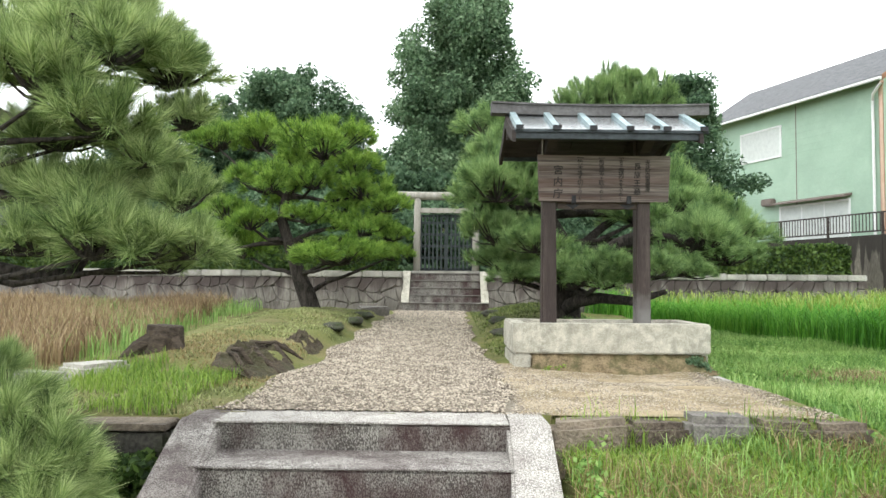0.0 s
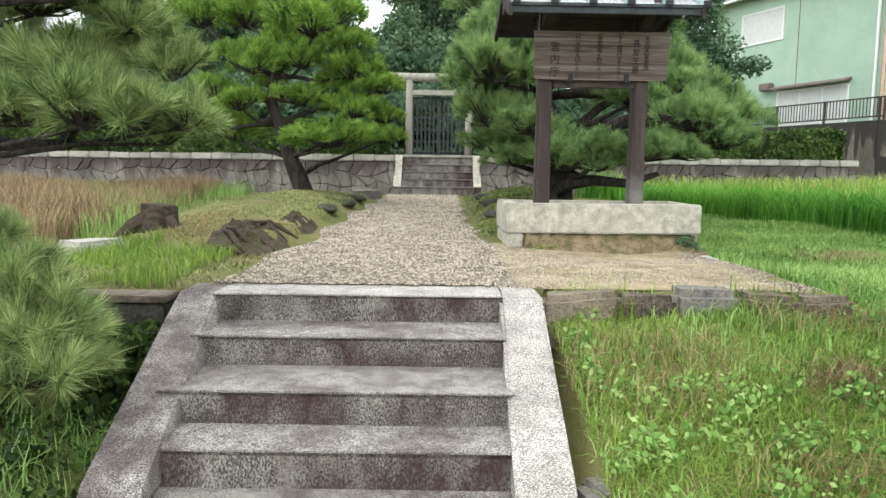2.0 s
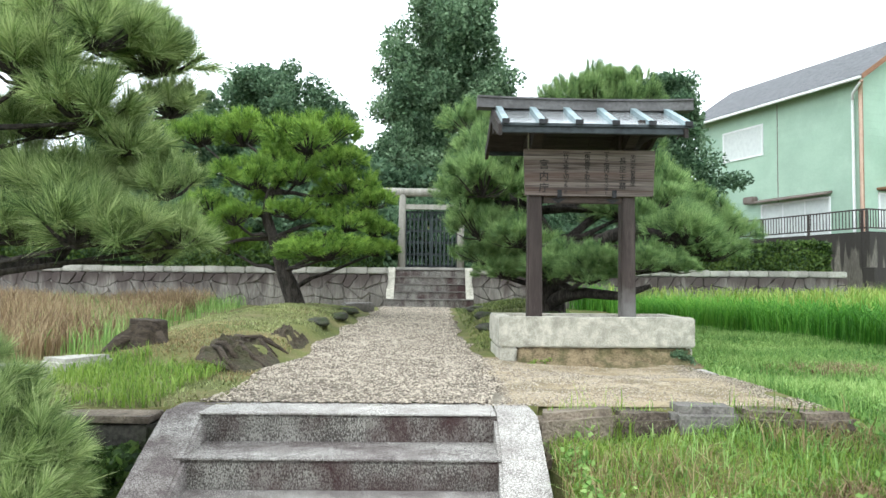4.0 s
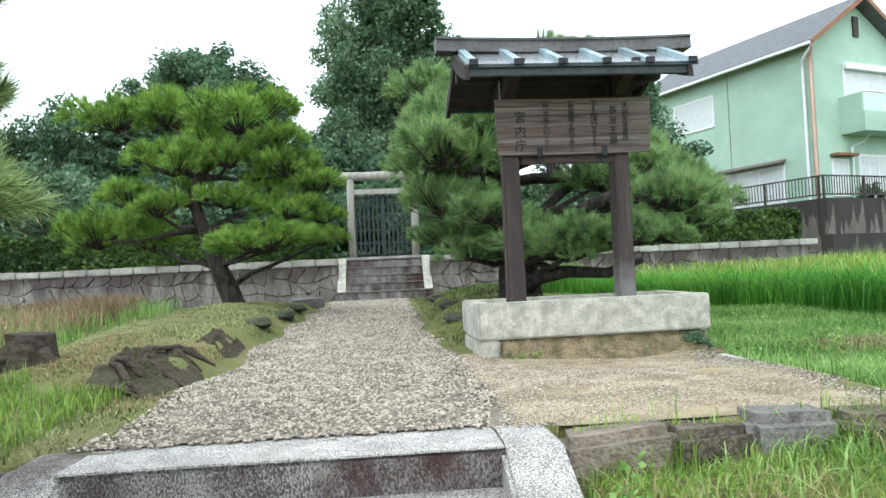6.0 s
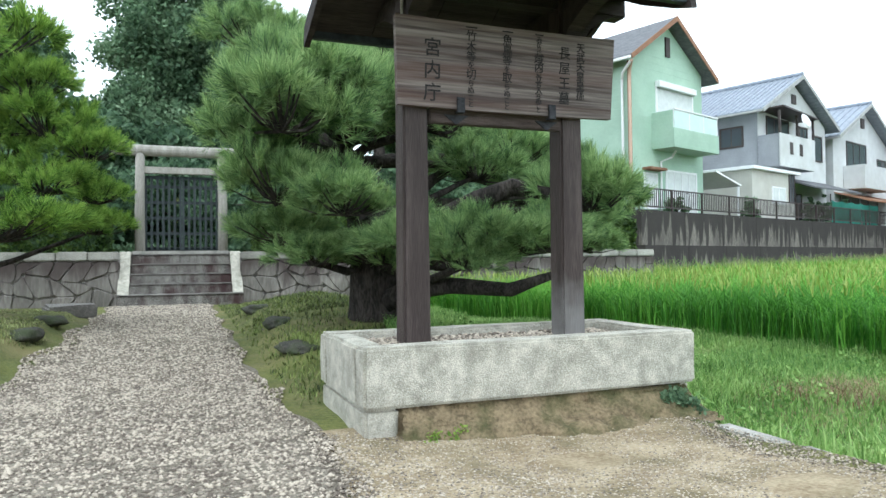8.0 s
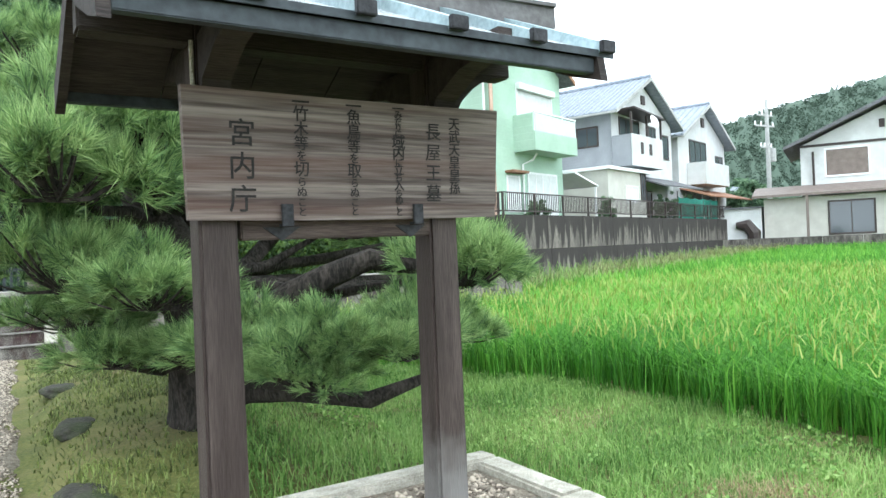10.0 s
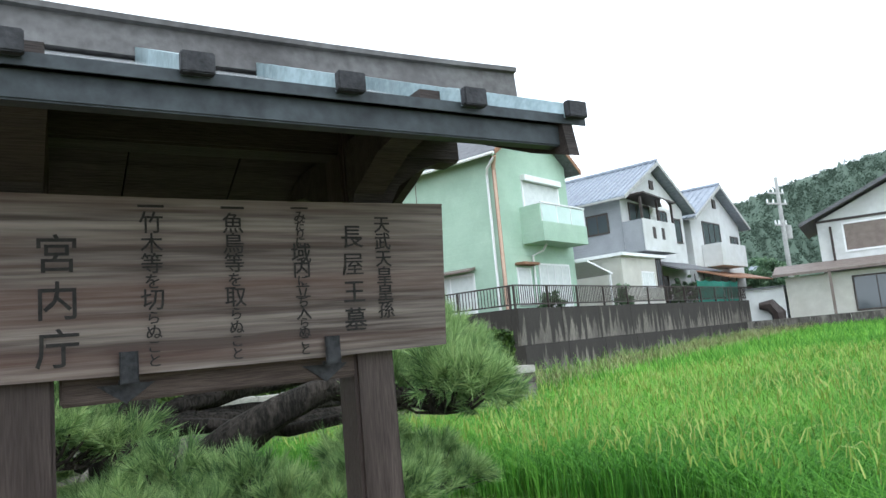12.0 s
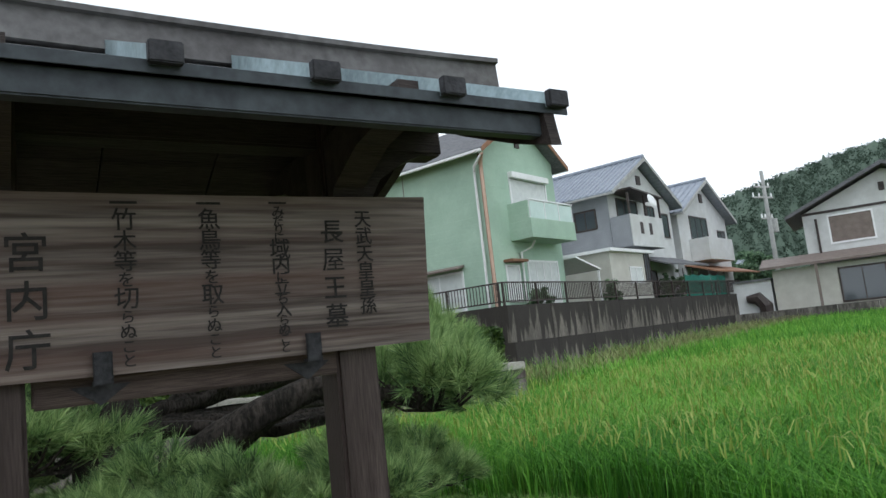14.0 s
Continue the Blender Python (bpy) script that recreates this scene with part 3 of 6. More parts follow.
for x in (-0.30, 0.245):
    bm = prism([(-0.10, -0.03), (-0.135, -0.03), (-0.135, 0.05), (-0.128, 0.05), (-0.128, -0.02), (-0.10, -0.02)], x - 0.022, x + 0.022)
    for v in bm.verts:
        v.co.z += 1.24
    block(x - 0.02, x + 0.02, -0.137, -0.127, 1.21, 1.29, 0.002, bm)
    hook = part("hook", bm, M_IRON, board, "black iron hook holding the panel")
    bm = bmesh.new()
    vs = [bm.verts.new((x + a, -0.066, 1.21 + b)) for a, b in ((-0.07, 0.0), (0.0, -0.05), (0.07, 0.0))] + [bm.verts.new((x + a, -0.058, 1.21 + b)) for a, b in ((-0.07, 0.0), (0.0, -0.05), (0.07, 0.0))]
    bm.faces.new(vs[:3]), bm.faces.new(vs[5:2:-1])
    for a in range(3):
        bm.faces.new((vs[a], vs[(a + 1) % 3], vs[3 + (a + 1) % 3], vs[3 + a]))
    part("plate", bm, M_IRON, hook)

# roof of the board: local heights over the plinth's fill
RZ, RE, RY = 2.12, 1.835, 0.64
part("beam", block(-0.95, 0.80, -0.055, 0.055, 1.86, 1.98, 0.008), M_DARKWOOD, board)
for x in (-0.53, 0.405):
    bm = prism([(-0.50, 1.83), (-0.30, 1.80), (-0.12, 1.72), (-0.07, 1.60), (0.07, 1.60), (0.12, 1.72), (0.30, 1.80), (0.50, 1.83), (0.50, 1.88), (-0.50, 1.88)], x - 0.05, x + 0.05)
    part("bracket", bm, M_DARKWOOD, board)
    part("rafter_tie", block(x - 0.04, x + 0.04, -0.55, 0.55, 1.84, 1.90), M_DARKWOOD, board)
arm = prism([(0.455, 1.66), (0.515, 1.70), (0.555, 1.77), (0.645, 1.83), (0.735, 1.865), (0.455, 1.865)], -0.045, 0.045, "y")
part("bracket_arm", arm, M_DARKWOOD, board)
for s in (-1, 1):
    roof = part("roof_slope", prism([(0, RZ), (s * 0.32, (RZ + RE) / 2 - 0.004), (s * RY, RE), (s * RY, RE - 0.022), (s * 0.32, (RZ + RE) / 2 - 0.02), (0, RZ - 0.03)], -0.94, 0.84), M_SHEET, board, "grey metal roof sheet")
    y0, y1 = sorted((s * (RY + 0.001), s * (RY + 0.006)))
    part("drip_edge", block(-0.942, 0.842, y0, y1, RE - 0.026, RE + 0.001), M_DRIP, roof, "dark weathered drip edge")
    for i in range(6):
        x = -0.90 + i * 0.339
        bm = prism([(s * 0.07, RZ + 0.008), (s * (RY + 0.012), RE + 0.031), (s * (RY + 0.012), RE - 0.012), (s * 0.32, (RZ + RE) / 2 - 0.014), (s * 0.07, RZ - 0.04)], x - 0.03, x + 0.03)
        part("batten", bm, M_COPPER, roof, "pale blue-green copper batten")
        part("batten_end", block(x - 0.034, x + 0.034, s * (RY + 0.022) - 0.012, s * (RY + 0.022) + 0.012, RE - 0.012, RE + 0.034, 0.003), M_IRON, roof)
    y0, y1 = sorted((s * (RY - 0.06), s * (RY - 0.015)))
    part("eave_board", block(-0.93, 0.785, y0, y1, RE - 0.085, RE - 0.024, 0.004), M_DRIP, board)
    for i in range(5):
        x = -0.93 + i * 0.352
        part("soffit_plank", prism([(s * 0.02, RZ - 0.035), (s * (RY - 0.07), RE - 0.03), (s * (RY - 0.07), RE - 0.045), (s * 0.02, RZ - 0.055)], x + 0.003, x + 0.349), M_DARKWOOD, board)
    for x in (-0.95, 0.775):
        part("bargeboard", prism([(0, RZ - 0.01), (s * 0.3, (RZ + RE) / 2 - 0.02), (s * RY, RE - 0.01), (s * (RY + 0.02), RE - 0.12), (s * 0.5, RE - 0.07), (s * 0.25, RE + 0.03), (0, RZ - 0.13)], x - 0.018, x + 0.018), M_DARKWOOD, board)
bm = bmesh.new()
n = 18
rows = []
for i in range(n + 1):
    u = -1 + 2 * i / n
    x, lift = -0.02 + u * 1.09, 0.02 * abs(u) ** 2.2
    rows.append([bm.verts.new((x, a, RZ + b + lift)) for a, b in ((-0.075, -0.02), (-0.068, 0.075), (-0.085, 0.078), (-0.085, 0.095), (0.085, 0.095), (0.085, 0.078), (0.068, 0.075), (0.075, -0.02))])
for a, b in zip(rows, rows[1:]):
    for k in range(8):
        bm.faces.new((a[k], a[(k + 1) % 8], b[(k + 1) % 8], b[k]))
bm.faces.new(rows[0]), bm.faces.new(rows[-1][::-1])
part("ridge", bm, M_RIDGE, board, "grey metal box ridge sweeping up at its ends")
part("rod", tube([(-0.60, -0.07, 1.64), (-0.60, -0.07, 1.86)], [0.008, 0.008], 6), M_PALE, board, "thin pale metal rod")


# ---- pines ----
def pad_mesh(name, seed, rx, rz, balls, per, needles, length, width, mat):
    """A cloud-pruned pad: lumps on a low dome, each bristling with shoots, each shoot a brush of needles; and the twigs that carry them."""
    rng = np.random.default_rng(seed)
    a = 2 * np.pi * np.arange(balls) / (balls - 1) + rng.uniform(-0.35, 0.35, balls)
    q = rx * rng.uniform(0.50, 0.85, balls)
    cen = np.stack([q * np.cos(a), q * np.sin(a), rz * rng.uniform(-0.35, 0.25, balls)], -1)
    cen[0] = (0, 0, rz * 0.42)
    rb = 0.46 * rx * rng.uniform(0.8, 1.2, balls)
    tufts = balls * per
    d = rng.normal(size=(tufts, 3))
    d /= np.linalg.norm(d, axis=1, keepdims=True)
    d[:, 2] = np.where(d[:, 2] < -0.25, -d[:, 2], d[:, 2])
    o = np.repeat(cen, per, 0) + d * (np.repeat(rb, per) * rng.uniform(0.6, 1.0, tufts))[:, None] * np.array([1, 1, 0.85])
    d = d + np.array([0, 0, 0.45]) + 0.35 * o / rx + rng.normal(0, 0.12, (tufts, 3))
    d /= np.linalg.norm(d, axis=1, keepdims=True)
    O, D = np.repeat(o, needles, 0), np.repeat(d, needles, 0)
    n = len(O)
    w = D + rng.normal(0, 0.36, (n, 3))
    w /= np.linalg.norm(w, axis=1, keepdims=True)
    L = length * rng.uniform(0.75, 1.1, n)[:, None] * np.repeat(rng.uniform(0.75, 1.15, tufts), needles)[:, None]
    base = O + D * rng.uniform(-0.45, 0.35, n)[:, None] * length
    side = np.cross(w, rng.normal(size=(n, 3)))
    side /= np.linalg.norm(side, axis=1, keepdims=True) + 1e-9
    tip = base + w * L + np.array([0, 0, -0.10]) * L * (1 - w[:, 2:3])
    v = np.stack([base - side * width, base + side * width, tip], 1).reshape(-1, 3)
    me = bpy.data.meshes.new(name)
    me.vertices.add(len(v))
    me.vertices.foreach_set("co", v.astype(np.float32).ravel())
    me.loops.add(3 * n)
    me.loops.foreach_set("vertex_index", np.arange(3 * n, dtype=np.int32))
    me.polygons.add(n)
    me.polygons.foreach_set("loop_start", np.arange(0, 3 * n, 3, dtype=np.int32))
    me.update(calc_edges=True)
    me.materials.append(mat)
    # twigs
    bm = bmesh.new()
    for p in o[:: max(1, tufts // 26)]:
        q = Vector(p)
        tube([(0, 0, -rz * 0.45), q * 0.5 + Vector((0, 0, -rz * 0.35)), q], [0.016, 0.010, 0.004], 4, bm)
    tm = bpy.data.meshes.new(name + "_twigs")
    bm.to_mesh(tm)
    bm.free()
    tm.materials.append(M_BARK)
    return me, tm


def pine(name, label, base, trunk, radii, pads, meshes, smooth_limb=0.05, tall=1.35):
    """A trained pine: bent trunk, a limb out to every pad. pads: place, size, flatness."""
    tree = empty(name, pose(*base), label, "pine tree")
    bm = tube(trunk, radii, 12, wobble=0.35)
    part("trunk", bm, M_BARK, tree, "dark cracked bark", smooth=True)
    tp = [Vector(p) for p in trunk]
    rnd = random.Random(len(pads))
    for i, (x, y, z, s, fl) in enumerate(pads):
        p = Vector((x, y, z))
        cand = [q for q in tp if q.z <= p.z + 0.05] or [tp[0]]
        q = min(cand, key=lambda a: (a - p).length)
        m = q.lerp(p, 0.5) + Vector((rnd.uniform(-0.12, 0.12), rnd.uniform(-0.12, 0.12), rnd.uniform(-0.14, 0.02)))
        end = p + Vector((0, 0, -0.08 * s))
        part("limb", tube([q, q.lerp(m, 0.55) + Vector((0, 0, 0.04)), m, m.lerp(end, 0.6), end], [smooth_limb, smooth_limb * 0.8, smooth_limb * 0.65, smooth_limb * 0.45, smooth_limb * 0.3], 7, wobble=0.4), M_BARK, tree, smooth=True)
        needles, twigs = meshes[i % len(meshes)]
        pad = new("needle_pad", needles)
        pad.parent = tree
        pad.matrix_basis = Matrix.Translation(p) @ Matrix.Rotation(rnd.uniform(0, 6.28), 4, "Z") @ Matrix.Diagonal((s, s * rnd.uniform(0.85, 1.1), s * fl * tall, 1))
        tw = new("twig", twigs)
        tw.parent = pad
    return tree


L_PADS = [pad_mesh("needle_pad", 10 + k, 0.50, 0.30, 8, 26, 62, 0.125, 0.0036, M_PINE_L) for k in range(4)]
R_PADS = [pad_mesh("needle_pad", 20 + k, 0.50, 0.32, 8, 24, 66, 0.15, 0.0034, M_PINE_R) for k in range(4)]
F_PADS = [pad_mesh("needle_pad", 30 + k, 0.24, 0.20, 6, 9, 120, 0.17, 0.0025, M_PINE_F) for k in range(4)]

pine("pine_tree", "old pruned pine with yellow-green needle pads on the mossy mound", (-1.70, 12.3, 0.20),
     [(0.02, 0, -0.2), (0.02, 0, 0.05), (-0.07, 0, 0.37), (-0.22, -0.03, 0.66), (-0.40, -0.05, 1.25), (-0.53, -0.05, 1.64), (-0.49, 0, 2.03), (-0.15, 0.05, 2.43), (0.2, 0.05, 2.70)],
     [0.19, 0.15, 0.14, 0.12, 0.10, 0.09, 0.075, 0.055, 0.03],
     [(0.19, 0.00, 2.91, 1.51, 1.08), (0.75, -0.10, 2.54, 0.85, 1.18), (-2.37, 2.00, 3.39, 1.29, 1.18), (-1.42, 1.70, 3.36, 1.36, 1.18), (-0.81, -0.10, 2.24, 1.10, 1.18),
      (-1.56, 0.30, 1.78, 0.92, 1.18), (-0.99, -0.30, 1.56, 0.79, 1.18), (0.06, -0.30, 2.27, 0.89, 1.18), (0.89, 0.00, 2.14, 0.96, 1.18), (1.29, -0.10, 1.86, 0.75, 1.18),
      (-0.03, -0.30, 1.64, 0.79, 1.08), (0.87, -0.20, 1.49, 0.99, 1.08), (1.39, 0.00, 1.38, 0.61, 1.18), (0.56, -0.60, 0.99, 1.44, 0.75), (-1.47, 0.90, 1.19, 1.08, 1.37),
      (-0.35, 0.20, 2.66, 0.77, 1.18), (0.47, 0.20, 1.89, 0.81, 1.18), (1.28, 0.70, 1.09, 0.74, 1.18), (-0.66, 0.50, 1.99, 0.63, 1.18), (-2.47, 1.30, 1.31, 1.22, 1.37)], L_PADS, 0.045, 0.95)

pine("pine_tree", "broad old pine with dense green needle pads behind the notice board", (2.45, 11.2, 0.15),
     [(-0.22, -1.3, -0.3), (-0.22, -1.3, 0.0), (-0.22, -1.3, 0.25), (-0.24, -1.3, 0.6), (-0.26, -1.25, 1.1), (-0.42, -0.9, 1.6), (-0.68, -0.5, 2.1), (-0.7, 0.0, 2.6), (-0.6, 0.2, 3.1)],
     [0.36, 0.30, 0.26, 0.24, 0.21, 0.16, 0.12, 0.08, 0.05],
     [(-1.15, -1.9, 1.90, 1.15, 1.0), (-0.7, -1.6, 2.20, 1.05, 1.0), (-1.35, -1.3, 1.75, 0.9, 1.0), (-0.4, -1.2, 1.9, 1.0, 0.9), (-0.95, -0.2, 2.65, 1.15, 0.9), (-1.15, 0.4, 3.15, 1.1, 0.9), (-0.5, 0.5, 3.05, 1.1, 0.9),
      (-0.2, 0.3, 2.6, 1.2, 0.9), (0.4, -0.3, 2.2, 1.1, 0.9), (1.0, 0.4, 2.5, 1.2, 1.0), (1.7, 0.3, 2.2, 1.2, 1.0), (2.3, 0.6, 1.9, 1.1, 1.0), (2.9, 0.5, 1.5, 1.1, 1.0), (2.7, 0.3, 1.1, 1.0, 0.9), (2.1, -0.1, 1.5, 1.0, 0.9),
      (-1.15, -1.6, 1.30, 0.95, 0.9), (-0.7, -2.1, 1.15, 0.9, 0.8), (-1.0, -0.9, 0.95, 0.9, 0.8), (-0.85, -1.6, 0.72, 0.75, 0.7), (-0.35, -1.9, 0.72, 0.8, 0.7), (-0.2, -2.4, 0.84, 0.85, 0.7),
      (0.1, -2.9, 0.80, 0.8, 0.8), (0.52, -3.15, 0.80, 0.65, 0.8), (0.3, -1.6, 1.95, 0.95, 0.9), (0.85, -2.5, 0.86, 0.75, 0.8), (1.32, -2.45, 1.22, 0.85, 1.1), (1.05, -2.75, 0.80, 0.6, 0.8), (-0.05, -3.0, 0.66, 0.6, 0.7),
      (1.6, -1.6, 1.15, 0.8, 0.9), (1.9, -1.4, 1.1, 0.75, 1.0), (0.9, -1.0, 1.6, 1.0, 0.8), (1.5, -0.6, 1.8, 1.0, 0.8)], R_PADS, 0.06, 1.2)
big = [o for o in bpy.data.objects if o.name.startswith("pine_tree")][1]
part("limb", tube([(-0.2, -1.35, 0.55), (0.03, -1.65, 0.86), (0.24, -1.9, 1.02), (0.46, -2.08, 1.16), (0.72, -2.2, 1.27), (1.0, -2.35, 1.20), (1.28, -2.45, 1.16)], [0.13, 0.115, 0.105, 0.095, 0.08, 0.05, 0.03], 10, wobble=0.45), M_BARK, big, smooth=True)
part("limb", tube([(-0.2, -1.4, 0.30), (-0.05, -1.8, 0.42), (0.1, -2.3, 0.46), (0.42, -2.75, 0.42), (0.75, -2.9, 0.55)], [0.11, 0.09, 0.07, 0.055, 0.03], 9, wobble=0.45), M_BARK, big, smooth=True)
part("limb", tube([(-0.22, -1.27, 0.92), (0.0, -1.15, 1.06), (0.2, -1.0, 1.26), (0.5, -0.75, 1.5), (0.9, -0.6, 1.7)], [0.10, 0.085, 0.075, 0.06, 0.03], 9, wobble=0.45), M_BARK, big, smooth=True)

pine("pine_tree", "pine with long grey-green needles beside the front steps", (-2.15, 3.1, -0.75),
     [(0, 0, -0.1), (0.02, 0, 0.5), (-0.05, 0.1, 1.1), (0.1, 0.15, 1.6), (0.25, 0.2, 2.0), (0.2, 0.3, 2.6), (0.1, 0.3, 3.1)],
     [0.13, 0.11, 0.10, 0.085, 0.07, 0.05, 0.03],
     [(1.12, -0.10, 2.38, 0.99, 1.00), (1.31, 0.05, 2.58, 0.87, 1.00), (1.48, 0.40, 2.56, 0.81, 1.00), (1.26, 0.50, 2.80, 0.88, 1.00), (1.54, 0.40, 2.33, 0.58, 1.00),
      (1.34, 0.00, 2.23, 0.86, 1.00), (1.03, 0.20, 2.20, 0.72, 1.00), (1.46, 0.10, 2.10, 0.62, 1.00), (1.63, 0.15, 1.90, 0.62, 1.00), (1.48, 0.30, 2.03, 0.57, 1.00),
      (1.20, 0.10, 1.89, 0.80, 1.00), (0.85, 0.30, 1.97, 0.84, 1.00), (1.36, -0.10, 1.69, 0.83, 1.00), (0.98, 0.10, 1.71, 0.71, 1.00), (1.54, 0.00, 1.68, 0.68, 1.00),
      (1.71, 0.10, 1.68, 0.57, 1.00), (1.56, 0.20, 1.60, 0.45, 1.00), (0.84, 0.10, 2.59, 0.97, 1.00), (1.04, 0.30, 2.81, 0.94, 1.00), (0.72, 0.40, 2.24, 0.58, 1.00),
      (1.25, -0.35, 0.81, 0.83, 1.00), (1.33, -0.25, 0.81, 0.55, 1.00), (1.15, -0.30, 1.01, 0.70, 1.00), (1.31, -0.40, 0.69, 0.81, 1.00), (1.03, -0.20, 1.16, 0.48, 1.00),
      (1.40, -0.20, 0.66, 0.36, 1.00)], F_PADS, 0.024, 1.0)
front = [o for o in bpy.data.objects if o.name.startswith("pine_tree")][2]
for points, girth in (([(0.2, 0.2, 2.05)] + [(0.74, 0.20, 2.31), (0.85, 0.20, 2.25), (0.94, 0.20, 2.18), (1.09, 0.20, 2.15)], 0.034), ([(0.86, 0.20, 2.24), (0.94, 0.20, 2.30), (1.03, 0.20, 2.28)], 0.024), ([(0.0, 0.1, 1.35)] + [(0.77, 0.20, 1.57), (0.93, 0.20, 1.54), (1.14, 0.20, 1.56)], 0.045), ([(1.11, 0.20, 1.56), (1.19, 0.20, 1.67)], 0.03)):
    part("limb", tube(points, [girth * (1 - 0.15 * k) for k in range(len(points))], 8, wobble=0.5), M_BARK, front, smooth=True)


# ---- broad-leaved trees ----
def leaf_cloud(rng, centres, radii, n, size, stretch=1.5):
    """Leaves in clumps round centres: flat lozenges turned at random."""
    k = rng.integers(0, len(centres), n)
    d = rng.normal(size=(n, 3))
    d /= np.linalg.norm(d, axis=1, keepdims=True)
    r = radii[k][:, None] * rng.uniform(0.3, 1.35, (n, 1)) ** 0.8
    p = centres[k] + d * r * np.array([1, 1, 0.8])
    a = rng.normal(size=(n, 3))
    a /= np.linalg.norm(a, axis=1, keepdims=True)
    b = np.cross(a, rng.normal(size=(n, 3)))
    b /= np.linalg.norm(b, axis=1, keepdims=True)
    s = size * rng.uniform(0.6, 1.3, (n, 1))
    v = np.stack([p - a * s * stretch * 0.5, p + b * s * 0.4, p + a * s * stretch * 0.5, p - b * s * 0.4], 1).reshape(-1, 3)
    return v, np.arange(4 * n).reshape(-1, 4)


def tree(name, label, x, y, z0, trunk_h, lumps, leaves, size, mat, seed, clump=0.55, n_clump=90, trunk_r=0.22):
    """lumps: ellipsoids (dx, dy, z, rx, rz) that make up the crown."""
    rng = np.random.default_rng(seed)
    t = empty(name, pose(x, y, z0), label, "tree")
    top = max(l[2] for l in lumps)
    part("trunk", tube([(0, 0, -0.2), (0.05, 0, trunk_h * 0.4), (-0.08, 0.05, trunk_h), (0.1, 0, (trunk_h + top) / 2), (0, 0, top)], [trunk_r, trunk_r * 0.8, trunk_r * 0.65, trunk_r * 0.35, 0.03], 9, wobble=0.2), M_BARK2, t, smooth=True)
    cs, rs = [], []
    for i in range(n_clump):
        dx, dy, z, rx, rz = lumps[i % len(lumps)]
        d = rng.normal(size=3)
        d /= np.linalg.norm(d)
        f = rng.uniform(0.55, 1.03)
        cs.append((dx + d[0] * rx * f, dy + d[1] * rx * f, z + d[2] * rz * f))
        rs.append(clump * rng.uniform(0.55, 1.15))
    cs, rs = np.array(cs), np.array(rs)
    v, f = leaf_cloud(rng, cs, rs, leaves, size)
    soup("crown", v, f, mat, t)
    for i in range(0, n_clump, max(1, n_clump // 12)):
        c = Vector(cs[i])
        s = Vector((0, 0, min(c.z - 0.3, trunk_h + 0.5 * max(0, c.z - trunk_h))))
        part("limb", tube([s, s.lerp(c, 0.5) + Vector((0, 0, 0.15)), c], [trunk_r * 0.35, trunk_r * 0.2, 0.02], 6), M_BARK2, t)
    return t


tree("tree", "tall dark evergreen tree rising behind the tomb gate", 1.0, 27.5, 1.0, 3.5,
     [(0, 0, 8.9, 2.4, 1.9), (0.6, 0, 7.6, 2.5, 2.1), (-0.6, 0, 7.2, 2.3, 2.0), (0.3, 0, 10.0, 1.6, 0.9), (-0.9, 0, 5.6, 1.9, 1.7), (1.0, 0, 6.0, 2.0, 1.8), (-1.6, -1, 3.8, 1.5, 1.6), (1.4, 0, 4.2, 1.8, 1.6)], 105000, 0.115, M_LEAF_A, 1, 0.60, 330)
tree("tree", "broad rounded evergreen tree behind the tomb hedge", -5.4, 27.0, 1.0, 2.5,
     [(0, 0, 5.8, 2.3, 1.9), (1.3, 0, 5.0, 1.7, 1.8), (-1.5, 0, 5.4, 1.9, 1.7), (0.3, -0.5, 3.4, 2.5, 1.7), (-0.6, 0, 6.8, 1.3, 0.9), (1.6, 0, 3.4, 1.3, 1.4)], 70000, 0.11, M_LEAF_B, 2, 0.52, 260)
tree("tree", "broad rounded evergreen tree behind the tomb hedge", -9.6, 27.5, 1.0, 2.3,
     [(0, 0, 4.6, 2.3, 1.6), (1.6, 0, 4.9, 1.7, 1.5), (-1.8, 0, 4.0, 2.0, 1.5), (0, -0.5, 2.6, 2.8, 1.4)], 55000, 0.11, M_LEAF_B, 3, 0.52, 220)
tree("tree", "low dark evergreen tree beside the tomb gate", -2.2, 24.0, 1.0, 1.3,
     [(0, 0, 3.0, 1.6, 1.1), (1.3, 0.5, 2.8, 1.3, 1.0), (-1.2, 0.3, 2.3, 1.4, 1.2), (0.5, 0, 1.4, 2.0, 1.0)], 14000, 0.15, M_LEAF_B, 4, 0.5, 70, 0.12)
tree("tree", "low dark evergreen tree beside the tomb gate", 2.6, 23.5, 1.0, 1.5,
     [(0, 0, 3.4, 1.5, 1.3), (-1.3, 0.4, 2.6, 1.3, 1.1), (1.3, 0.3, 2.8, 1.5, 1.3), (0, 0, 1.5, 2.2, 1.1)], 14000, 0.15, M_LEAF_B, 5, 0.5, 70, 0.12)
tree("tree", "dark rounded evergreen tree near the house", 8.0, 23.0, 1.0, 1.8,
     [(0, 0, 4.6, 1.6, 1.5), (-1.4, 0, 5.0, 1.4, 1.3), (0.9, 0, 3.2, 1.5, 1.4), (-0.9, 0, 2.8, 1.9, 1.5), (0.2, 0, 5.6, 1.0, 0.8)], 42000, 0.10, M_LEAF_B, 6, 0.45, 180, 0.16)
